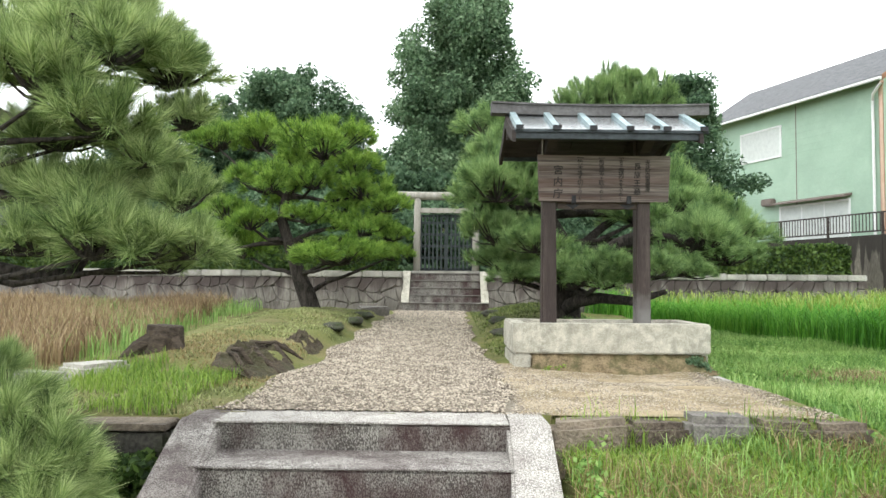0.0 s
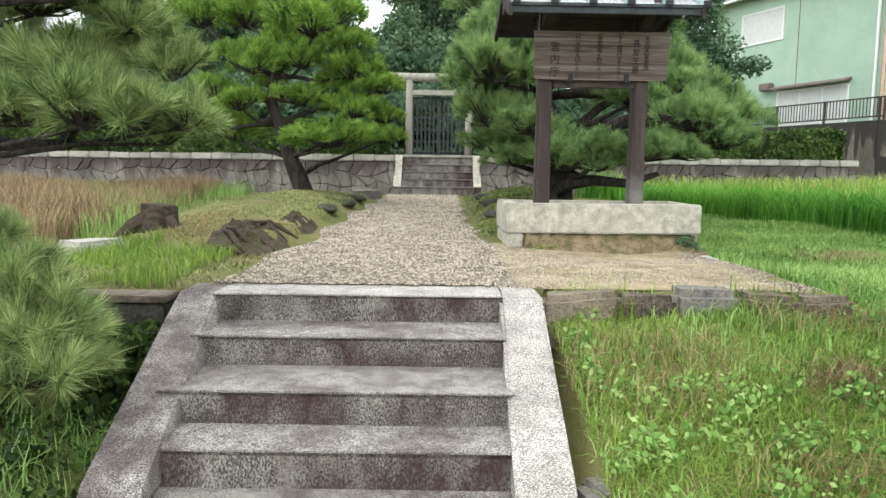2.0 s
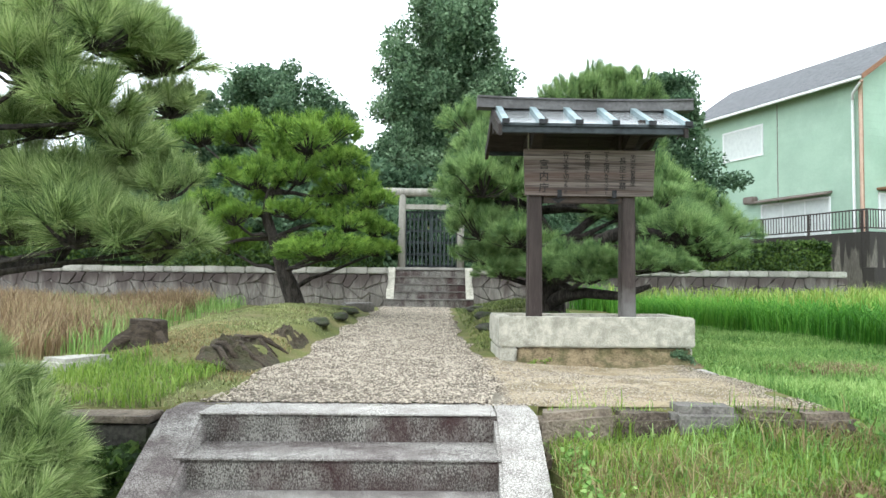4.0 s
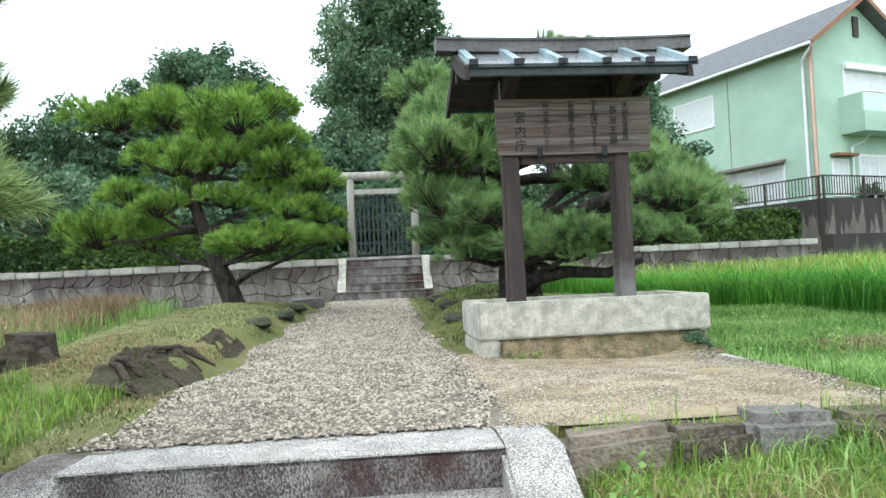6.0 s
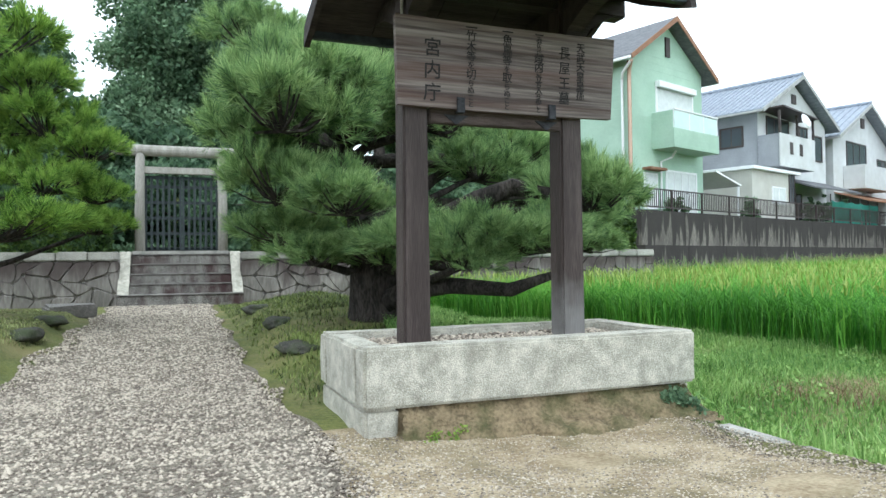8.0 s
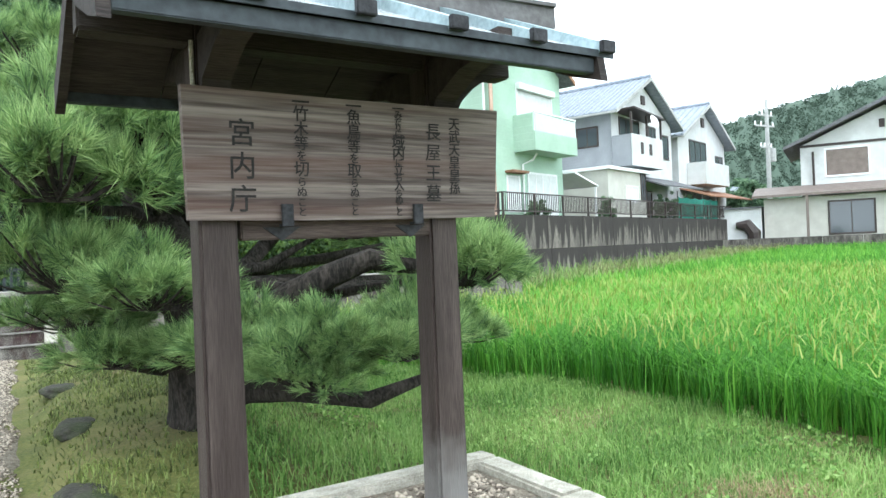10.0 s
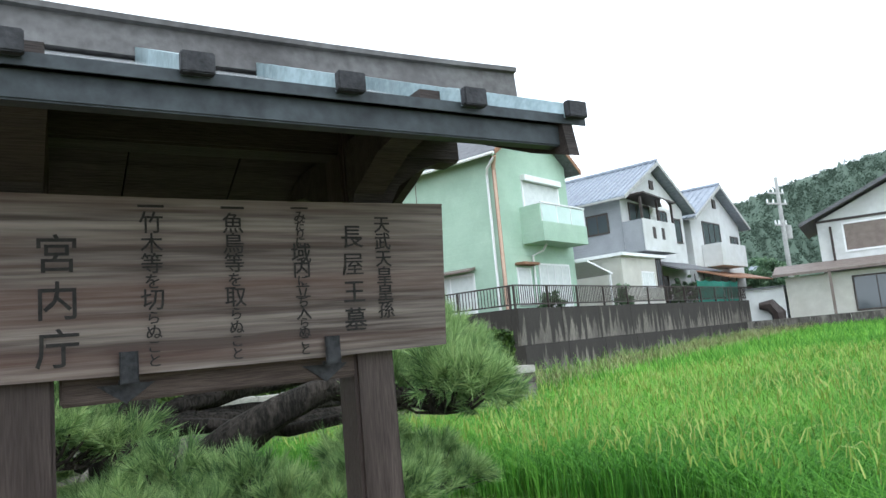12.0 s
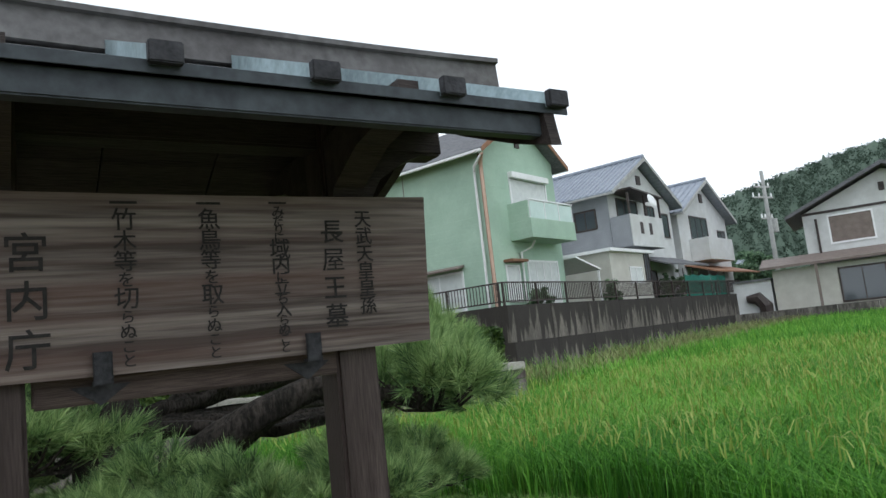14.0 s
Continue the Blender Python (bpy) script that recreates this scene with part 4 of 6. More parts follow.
tree("tree", "green shrubby tree behind the tomb hedge", -4.6, 21.5, 1.0, 0.9,
     [(0, 0, 1.7, 1.6, 0.9), (1.8, 0.2, 1.5, 1.2, 0.8), (-1.8, 0.2, 1.6, 1.5, 0.9)], 12000, 0.12, M_LEAF_A, 7, 0.4, 60, 0.08)
tree("tree", "green shrubby tree behind the tomb hedge", -8.8, 21.5, 1.0, 0.9,
     [(0, 0, 1.8, 1.6, 0.9), (1.8, 0.2, 1.7, 1.3, 0.9), (-1.8, 0.2, 1.9, 1.5, 1.0)], 10000, 0.12, M_LEAF_A, 8, 0.4, 60, 0.08)
B_PADS = R_PADS
pine("pine_tree", "tall pine whose bright top shows above the notice board", (5.6, 22.0, 1.0),
     [(0, 0, -0.1), (0.1, 0, 1.5), (-0.1, 0, 3.0), (0.1, 0, 4.4), (0.2, 0, 5.4)], [0.2, 0.17, 0.14, 0.09, 0.04],
     [(0.0, 0, 5.55, 1.8, 1.2), (1.1, 0, 5.45, 1.7, 1.2), (-0.9, 0, 5.35, 1.6, 1.1), (0.5, 0.2, 5.9, 1.3, 1.1), (1.7, 0, 5.1, 1.5, 1.1), (0.2, 0, 4.6, 1.9, 1.2), (-1.0, 0, 4.4, 1.6, 1.1), (1.3, 0, 4.2, 1.7, 1.1), (0.3, 0, 3.5, 1.8, 1.1)], B_PADS)


def hedge(x0, x1, y0, y1, z0, z1, n, seed):
    rng = np.random.default_rng(seed)
    h = empty("hedge", pose((x0 + x1) / 2, (y0 + y1) / 2, z0), "clipped green hedge behind the stone wall", "hedge")
    hx, hy, hz = (x1 - x0) / 2, (y1 - y0) / 2, z1 - z0
    part("inner_growth", block(-hx + 0.1, hx - 0.1, -hy + 0.12, hy - 0.12, 0, hz - 0.12), M_LEAF_B, h)
    face = rng.integers(0, 3, n)
    p = np.stack([rng.uniform(-hx, hx, n), rng.uniform(-hy, hy, n), rng.uniform(0, hz, n)], -1)
    p[face == 0, 1] = -hy
    p[face == 1, 2] = hz
    p[face == 2, 0] = np.where(rng.random((face == 2).sum()) < 0.5, -hx, hx)
    p += rng.normal(0, 0.03, p.shape) + 0.05 * np.sin(p[:, :1] * 2.1) * np.array([0, 0, 1])
    a = rng.normal(size=(n, 3))
    a /= np.linalg.norm(a, axis=1, keepdims=True)
    b = np.cross(a, rng.normal(size=(n, 3)))
    b /= np.linalg.norm(b, axis=1, keepdims=True)
    s = rng.uniform(0.03, 0.07, (n, 1))
    v = np.stack([p - a * s, p + b * s * 0.6, p + a * s, p - b * s * 0.6], 1).reshape(-1, 3)
    soup("leaves", v, np.arange(4 * n).reshape(-1, 4), M_HEDGE, h)


tree("shrub", "dark shrub filling the ground behind the lattice gate", 0.6, 20.6, 0.95, 0.6,
     [(0, 0, 1.2, 1.3, 1.0), (-1.6, 0, 1.0, 1.2, 0.9), (1.6, 0, 1.0, 1.2, 0.9)], 16000, 0.10, M_LEAF_B, 9, 0.45, 70, 0.06)
tree("shrub", "dark shrub behind the hedge", 5.4, 20.6, 0.95, 0.6,
     [(0, 0, 1.2, 1.6, 1.0), (-1.9, 0, 1.1, 1.3, 0.9), (2.2, 0, 1.1, 1.5, 0.9)], 14000, 0.10, M_LEAF_B, 10, 0.45, 70, 0.06)
tree("shrub", "dark shrub behind the hedge", -1.9, 20.4, 0.95, 0.6,
     [(0, 0, 1.2, 1.2, 1.0), (-1.4, 0.5, 1.4, 1.2, 1.0), (1.0, 0, 0.8, 0.8, 0.7)], 14000, 0.10, M_LEAF_B, 12, 0.45, 70, 0.06)


def herbs(name, seed, n, leaves, size, x0, x1, y0, y1, keep, mat, label, high=0.07):
    """Broad-leaved weeds: low rosettes of leaves on the ground."""
    x, y, rng = scatter(seed, n, x0, x1, y0, y1, keep)
    c = np.stack([x, y, ground_z(x, y) + high], -1)
    v, f = leaf_cloud(rng, c, np.full(len(x), 0.075), leaves, size, 1.3)
    return tagged(soup(name, v, f, mat), label, "weeds", kind="stuff")


hedge(-11.5, -0.75, 17.55, 18.35, 0.95, 1.82, 26000, 1)
hedge(1.95, 10.4, 17.55, 18.35, 0.95, 1.72, 20000, 2)


# ---- grasses ----
def blades(name, x, y, h, w, mat, label, category, seed, lean=0.35, base=None, bend=0.5):
    """Grass: each blade two bent segments on the ground."""
    rng = np.random.default_rng(seed)
    n = len(x)
    z = ground_z(x, y) - 0.01 if base is None else base
    a = rng.uniform(0, 2 * np.pi, n)
    t = rng.normal(0, lean, n)
    dx, dy = np.cos(a), np.sin(a)
    o = np.stack([x, y, z], -1)
    side = np.stack([-dy, dx, 0 * dx], -1) * w[:, None]
    out = np.stack([dx, dy, 0 * dx], -1)
    up = np.array([0, 0, 1.0])
    p1 = o + up * (h * 0.55)[:, None] + out * (h * 0.35 * t)[:, None]
    p2 = o + up * (h * (1 - 0.18 * np.abs(t) - 0.1 * bend))[:, None] + out * (h * (t + bend * 0.35 * np.sign(t)))[:, None]
    v = np.stack([o - side, o + side, p1 + side * 0.8, p1 - side * 0.8, p2], 1).reshape(-1, 3)
    k = 5 * np.arange(n)[:, None]
    f = np.concatenate([k + np.array([[0, 1, 2]]), k + np.array([[0, 2, 3]]), k + np.array([[3, 2, 4]])])
    return tagged(soup(name, v, f, mat), label, category, kind="stuff")


def scatter(seed, n, x0, x1, y0, y1, keep, feather=0.0):
    rng = np.random.default_rng(seed)
    x, y = rng.uniform(x0, x1, n), rng.uniform(y0, y1, n)
    k = keep(x, y)
    if feather:
        k &= rng.random(n) * feather < np.minimum(np.minimum(x1 - x, y - y0), x - x0 + feather * (x0 > 1))
    return x[k], y[k], rng


def rng_fade(x, y):
    """Thins growth out towards the south and west."""
    r = np.random.default_rng(99).random(len(x))
    return r * 3.5 < np.minimum(x + 8.5, y + 4.0)


def patchy(x, y, s=1.0, o=0.0):
    return 0.5 + 0.25 * np.sin(2.1 * s * x + 1.3 * s * y + o) + 0.25 * np.sin(1.3 * s * x - 2.9 * s * y + 2 * o)


def rice_edge(y):
    return np.where(y > 10.5, 6.3 - 0.42 * (y - 10.5), 6.3 - 0.05 * np.sin(2 * y)) + np.where(y < 5, 0.15 * (5 - y), 0)


# rice: dense in front, thinning with distance
x, y, rng = scatter(1, 150000, 3.8, 17, 2.0, 16.8, lambda x, y: x > rice_edge(y) + 0.02 + 0.3 * patchy(x, y, 2.7))
x, y = np.round(x / 0.16) * 0.16 + rng.normal(0, 0.035, len(x)), np.round(y / 0.24) * 0.24 + rng.normal(0, 0.04, len(x))
blades("rice_plants", x, y, rng.uniform(0.45, 0.82, len(x)), rng.uniform(0.0045, 0.008, len(x)), M_RICE, "bright green rice plants standing in the field", "rice", 2, 0.38, None, 1.2)
x, y, rng = scatter(3, 110000, 10, 50, -6, 34, lambda x, y: (x > 17) | (y > 16.8) | (y < 2))
k = (-(x - 15.92) * 0.345 + (y - 24.85) * 0.938 < -3.9) & ((y < 16.8) | (x > 11.2))
x, y = x[k], y[k]
blades("rice_plants", x, y, rng.uniform(0.5, 0.8, len(x)), rng.uniform(0.012, 0.022, len(x)), M_RICE, "bright green rice plants farther off in the field", "rice", 4, 0.2)
x, y, rng = scatter(5, 13000, 3.8, 20, 2.0, 16.8, lambda x, y: x > rice_edge(y) + 0.05)
z = ground_z(x, y) + rng.uniform(0.50, 0.66, len(x))
blades("rice_ears", x, y, rng.uniform(0.12, 0.22, len(x)), rng.uniform(0.005, 0.009, len(x)), M_EAR, "yellowing drooping ears of rice", "rice", 6, 0.9, z, 1.6)
# weeds at the far end of the field, under the terrace wall
x, y, rng = scatter(7, 60000, 9, 50, 14, 40, lambda x, y: np.abs(-(x - 15.92) * 0.345 + (y - 24.85) * 0.938 + 1.4) < 1.3)
blades("field_weeds", x, y, rng.uniform(0.15, 0.75, len(x)) * (0.5 + patchy(x, y, 0.5)), rng.uniform(0.012, 0.022, len(x)), M_GRASS, "tall green weeds along the foot of the terrace wall", "weeds", 8, 0.4)

x, y, rng = scatter(37, 90000, 9, 56, 14, 40, lambda x, y: (np.abs(-(x - 15.92) * 0.345 + (y - 24.85) * 0.938 + 2.6) < 1.5) & (patchy(x, y, 0.35, 1) > 0.25))
blades("dry_weeds", x, y, rng.uniform(0.3, 0.95, len(x)), rng.uniform(0.010, 0.018, len(x)), M_MOSS, "pale dry weeds at the far edge of the rice", "weeds", 38, 0.4)
rng = np.random.default_rng(39)
x, y = 2.6 + rng.normal(0, 0.10, 500), 3.2 + rng.normal(0, 0.07, 500)
blades("dead_plant", x, y, rng.uniform(0.04, 0.14, 500), rng.uniform(0.002, 0.004, 500), M_WEED, "withered reddish brown plant on the bank", "weeds", 40, 1.0)
# lawn between forecourt and rice
x, y, rng = scatter(9, 150000, 2.6, 7.2, 3.6, 15, lambda x, y: (x < rice_edge(y) + 0.25) & (x > 3.12 + 0.15 * np.clip(y - 6.5, 0, 12)))
blades("grass", x, y, rng.uniform(0.03, 0.15, len(x)) * (0.5 + 0.8 * patchy(x, y)), rng.uniform(0.0025, 0.005, len(x)), M_GRASS, "lush green grass beside the rice field", "grass", 10, 0.5)
x, y, rng = scatter(11, 80000, 1.3, 11, -4.0, 4.25, lambda x, y: (x > 1.32) & (y < 4.12 + 0.3 * (x > 3.1)), 4.0)
blades("grass", x, y, rng.uniform(0.03, 0.13, len(x)) * (0.6 + 0.8 * patchy(x, y, 1.4)), rng.uniform(0.002, 0.0045, len(x)), M_GRASS, "green grass and weeds on the sloping bank", "grass", 12, 0.85)
x, y, rng = scatter(35, 55000, 1.3, 5.2, 0.5, 4.12, lambda x, y: x > 1.32)
blades("grass", x, y, rng.uniform(0.02, 0.10, len(x)) * (0.7 + 0.6 * patchy(x, y, 1.9)), rng.uniform(0.002, 0.0045, len(x)), M_BRIGHT, "short thick grass covering the bank", "grass", 36, 0.9)
x, y, rng = scatter(13, 22000, 1.3, 7, 0.6, 4.25, lambda x, y: (patchy(x, y, 1.7, 1.0) > 0.55) & (y < 4.12))
blades("dry_grass", x, y, rng.uniform(0.05, 0.20, len(x)), rng.uniform(0.0018, 0.0035, len(x)), M_DRY, "dry straw-coloured grass among the green on the bank", "grass", 14, 0.8)
x, y, rng = scatter(31, 1500, 1.35, 3.2, 3.95, 4.12, lambda x, y: patchy(x, 0 * y, 4) > 0.62)
blades("edge_grass", x, y, rng.uniform(0.05, 0.22, len(x)), rng.uniform(0.0015, 0.0032, len(x)), M_BRIGHT, "bright grass tufts growing at the edging stones", "grass", 32, 0.5)
herbs("undergrowth", 53, 2600, 60000, 0.13, -12, 10, 19.0, 27.5, lambda x, y: x > -20, M_LEAF_B, "dark undergrowth covering the grave mound", 0.12)
for k, up in enumerate((0.15, 0.35, 0.52)):
    herbs("ivy", 54 + 10 * k, 170, 4200, 0.045, -2.4, -0.86, 3.72, 3.92, lambda x, y: (x < -0.85) & (patchy(x, y, 2.5) > 0.3), M_HEDGE, "leafy weeds growing against the edging stones", up)
herbs("clover", 55, 350, 6000, 0.03, 3.2, 6.8, 4.2, 13.0, lambda x, y: patchy(x, y, 0.9, 1.5) > 0.45, M_GRASS, "low broad-leaved weeds in the lawn", 0.05)
herbs("clover", 51, 420, 9000, 0.028, 1.35, 5.5, 0.8, 4.05, lambda x, y: patchy(x, y, 1.1, 0.5) > 0.4, M_GRASS, "green broad-leaved weeds among the bank's grass")
# Dark hedge leaf colour here puts the pine's shade into these weeds.
herbs("clover", 52, 500, 9000, 0.035, -3.2, -0.8, 1.2, 3.9, lambda x, y: x < -0.85, M_HEDGE, "broad-leaved weeds beside the steps, in darker green for the pine's shade", 0.09)
for cx, cy, cz, count, size, mat, text in ((2.98, 6.68, 0.02, 16, 0.024, M_LEAF_B, "dark ivy creeping over the corner of the plinth"), (1.62, 6.62, -0.03, 12, 0.014, M_BRIGHT, "tuft of moss at the plinth's footing")):
    rng = np.random.default_rng(count)
    c = np.array([cx, cy, cz]) + rng.normal(0, 1, (count, 3)) * np.array([0.07, 0.025, 0.045])
    v, f = leaf_cloud(rng, c, np.full(count, 0.035), 70 * count, size, 1.3)
    tagged(soup("ivy", v, f, mat), text, "weeds", kind="stuff")
rng = np.random.default_rng(59)
x, y = 4.8 + rng.normal(0, 0.28, 1500), 7.2 + rng.normal(0, 0.22, 1500)
blades("dead_grass", x, y, rng.uniform(0.04, 0.13, 1500), rng.uniform(0.0025, 0.005, 1500), M_WEED, "flattened brown dead grass in the lawn", "grass", 60, 1.0)
# lower ground west of the steps
x, y, rng = scatter(15, 32000, -8.5, -0.75, -4.0, 3.9, lambda x, y: (x < -0.72) & (rng_fade(x, y)))
blades("grass", x, y, rng.uniform(0.04, 0.2, len(x)) * (0.5 + patchy(x, y)), rng.uniform(0.003, 0.006, len(x)), M_GRASS, "shaded grass and weeds beside the steps", "grass", 16, 0.6)
def bare(x, y):
    """The eroded earth beside the path, where nothing grows."""
    return ((x > -1.14) & (x < -0.5) & (y > 5.75) & (y < 6.85)) | ((x > -0.99) & (x < -0.45) & (y > 7.2) & (y < 8.55))


# mound west of the path: yellow-green turf, bright tufts, moss
x, y, rng = scatter(17, 70000, -4.2, -0.55, 4.15, 16.5, lambda x, y: (x > -2.35 - 0.1 * np.clip(y - 5, 0, 12)) & (x < -0.72 + 0.08 * np.sin(3 * y)) & ~bare(x, y))
blades("turf", x, y, rng.uniform(0.012, 0.045, len(x)) * (0.5 + patchy(x, y, 0.7)), rng.uniform(0.003, 0.006, len(x)), M_MOSS, "short mossy yellow-green turf on the mound", "grass", 18, 0.7)
x, y, rng = scatter(19, 4200, -2.6, -0.95, 4.15, 6.1, lambda x, y: patchy(x, y, 1.6, 2.0) > 0.42)
blades("grass", x, y, rng.uniform(0.05, 0.16, len(x)), rng.uniform(0.003, 0.005, len(x)), M_BRIGHT, "bright yellow-green grass tufts near the stump", "grass", 20, 0.5)
x, y, rng = scatter(33, 9000, -2.3, -0.7, 5.2, 8.2, lambda x, y: (patchy(x, y, 1.2, 1.0) > 0.35) & ~bare(x, y))
blades("dry_grass", x, y, rng.uniform(0.01, 0.05, len(x)), rng.uniform(0.003, 0.005, len(x)), M_DRY, "short dead grass round the stump", "grass", 34, 0.8)
x, y, rng = scatter(21, 16000, 1.08, 3.6, 7.5, 16.4, lambda x, y: (x > 1.12) & (x < 1.9 + 0.2 * (y - 7)))
blades("turf", x, y, rng.uniform(0.012, 0.07, len(x)), rng.uniform(0.003, 0.006, len(x)), M_DEEPMOSS, "deep green mossy turf beside the gravel path", "grass", 22, 0.7)
# grass under the pine behind the notice board
x, y, rng = scatter(39, 26000, 1.75, 4.6, 7.55, 13.5, lambda x, y: (x > 1.85 + 0.16 * (y - 7.5)) & (x < 3.3 + 0.16 * (y - 6.5)))
blades("grass", x, y, rng.uniform(0.03, 0.13, len(x)) * (0.5 + patchy(x, y, 0.8)), rng.uniform(0.003, 0.006, len(x)), M_GRASS, "green grass under the pine behind the notice board", "grass", 40, 0.6)
x, y, rng = scatter(41, 14000, 1.2, 3.4, 7.55, 13.5, lambda x, y: patchy(x, y, 0.9, 2.0) > 0.4)
blades("turf", x, y, rng.uniform(0.02, 0.08, len(x)), rng.uniform(0.003, 0.006, len(x)), M_DEEPMOSS, "mossy turf tufts round the pine's foot", "grass", 42, 0.7)
# reddish weeds in the west field
x, y, rng = scatter(23, 60000, -11, -2.4, 6.0, 16.7, lambda x, y: x < -2.75 - 0.14 * np.clip(y - 5, 0, 12))
blades("weeds", x, y, rng.uniform(0.12, 0.50, len(x)) * (0.6 + 0.6 * patchy(x, y, 0.8)), rng.uniform(0.004, 0.008, len(x)), M_WEED, "reddish brown weeds in the fallow field", "weeds", 24, 0.25)
x, y, rng = scatter(25, 16000, -9, -2.3, 4.2, 16.7, lambda x, y: (x < -2.5 - 0.1 * np.clip(y - 5, 0, 12)) & (patchy(x, y, 0.9, 3) > 0.4))
blades("grass", x, y, rng.uniform(0.08, 0.4, len(x)), rng.uniform(0.004, 0.007, len(x)), M_GRASS, "green weeds among the reddish ones", "weeds", 26, 0.3)


# ---- pebbles ----
def pebbles(name, seed, n, x0, x1, y0, y1, keep, size, mat, label, lift=0.018, base=None):
    x, y, rng = scatter(seed, n, x0, x1, y0, y1, keep)
    n = len(x)
    o = np.array([[1, 0, 0], [-1, 0, 0], [0, 1, 0], [0, -1, 0], [0, 0, 0.6], [0, 0, -0.6]])
    s = rng.uniform(*size, (n, 1, 1)) * rng.uniform(0.65, 1.3, (n, 1, 3))
    a = rng.uniform(0, 6.28, n)
    R = np.zeros((n, 3, 3))
    R[:, 0, 0], R[:, 0, 1], R[:, 1, 0], R[:, 1, 1], R[:, 2, 2] = np.cos(a), -np.sin(a), np.sin(a), np.cos(a), 1
    v = np.einsum("nij,nkj->nki", R, o[None] * s + rng.normal(0, 0.12, (n, 6, 3)) * s)
    z = ground_z(x, y) + lift if base is None else base + 0 * x
    v = v + np.stack([x, y, z], -1)[:, None, :]
    tri = np.array([[0, 2, 4], [2, 1, 4], [1, 3, 4], [3, 0, 4], [2, 0, 5], [1, 2, 5], [3, 1, 5], [0, 3, 5]])
    f = (tri[None] + 6 * np.arange(n)[:, None, None]).reshape(-1, 3)
    return tagged(soup(name, v.reshape(-1, 3), f, mat), label, "gravel", kind="stuff")


def on_path(x, y):
    a = -0.56 - 0.15 * np.clip((6.5 - y) / 2.3, 0, 1)
    return (x > a + 0.06 * np.sin(3 * y)) & (x < 1.10 + 0.05 * np.sin(4 * y) - 0.1 * (y > 8))


pebbles("gravel", 41, 42000, -0.8, 1.4, 4.25, 9.5, on_path, (0.006, 0.0145), M_PEBBLE, "loose grey and beige gravel on the path", 0.022)
pebbles("gravel", 42, 20000, -0.7, 1.3, 9.5, 16.7, on_path, (0.009, 0.017), M_PEBBLE, "loose grey and beige gravel on the path", 0.022)
pebbles("gravel", 43, 12000, 1.0, 3.0, 4.25, 6.8, lambda x, y: patchy(x, y, 2) + 0.9 * (1.7 - x) > 0.35, (0.004, 0.011), M_PEBBLE, "sparse small stones trodden into the sand", 0.012)
pebbles("grit", 45, 34000, 0.95, 3.02, 4.22, 6.85, lambda x, y: patchy(x, y, 2.3, 1) > 0.12, (0.003, 0.0075), M_PEBBLE, "fine grit scattered over the sandy forecourt", 0.013)
pebbles("gravel", 44, 1600, 1.45, 2.95, 6.86, 7.44, lambda x, y: x > 0, (0.010, 0.022), M_PEBBLE, "grey gravel filling the plinth", base=0.368)


# ---- edging stones, stump, roots, rocks ----
def stone(name, x, y, z, sx, sy, sz, mat, label, seed, rot=0.0, category="stone", group="", wild=0.14):
    bm = block(-sx / 2, sx / 2, -sy / 2, sy / 2, 0, sz, min(sx, sy, sz) * 0.16)
    for v in bm.verts:
        v.co += noise.noise_vector(v.co * 3 + Vector((seed * 3.1, seed, 0))) * min(sx, sy, sz) * wild
    rough_up(bm, 0.007, 7, 2)
    ob = part(name, bm, mat)
    ob.matrix_basis = pose(x, y, z, 0, 0, rot)
    return tagged(ob, label, category, group)


rnd = random.Random(3)
xs = [1.29, 1.72, 2.05, 2.42, 2.75, 3.06]
for i, (a, b) in enumerate(zip(xs, xs[1:])):
    high = 0.33
    stone("edging_stone", (a + b) / 2, 4.10 + 0.006 * i, -0.315, b - a + 0.01, 0.24, high + 0.02 * (i == 2), M_WALLSTONE if i == 2 else M_EDGE, "squared grey edging stone holding the forecourt" if i == 2 else "rough brown edging stone holding the forecourt", i, rnd.uniform(-4, 4), "stone", "edging stones of the forecourt", 0.17)
# West of the steps: mossy stones with their shade put into the colour.
for i in range(5):
    stone("edging_stone", -1.0 - 0.36 * i, 4.02, -0.52, 0.37, 0.2, 0.50, M_MOSSROCK, "mossy edging stone beside the steps, darkened for its shade", 10 + i, rnd.uniform(-3, 3), "stone", "edging stones of the forecourt")
stone("coping_slab", -1.22, 3.98, -0.035, 0.80, 0.22, 0.035, M_EDGE, "thin pale coping slab beside the steps", 17)
for i, (y, l) in enumerate(((4.55, 0.5), (5.1, 0.55), (5.7, 0.5), (6.25, 0.45))):
    stone("kerb_stone", 3.06, y, -0.16, 0.13, l, 0.13, M_COPING, "worn kerb stone half sunk in the grass", 20 + i, rnd.uniform(-5, 5), "stone", "kerb stones of the forecourt")
stone("rock", -2.18, 5.05, -0.12, 0.36, 0.26, 0.24, M_COPING, "pale rounded rock at the rim of the forecourt", 30, 20)
stone("rock", -2.15, 5.75, -0.08, 0.5, 0.28, 0.20, M_COPING, "pale flat rock in bright grass", 31, 70)
stone("rock", 1.40, 2.66, -0.80, 0.26, 0.24, 0.30, M_WALLSTONE, "brown rock beside the foot of the steps", 32, 15)
stone("rock", 1.42, 2.44, -0.80, 0.22, 0.2, 0.14, M_MORTAR, "small dark rock beside the foot of the steps", 33, 40)
stone("rock", -0.86, 2.40, -0.82, 0.24, 0.24, 0.18, M_WALLSTONE, "grey rock beside the foot of the steps", 34, 30)
stone("rock", 1.95, 9.6, -0.02, 0.5, 0.34, 0.16, M_WALLSTONE, "mossy rock under the pine", 35, 10)
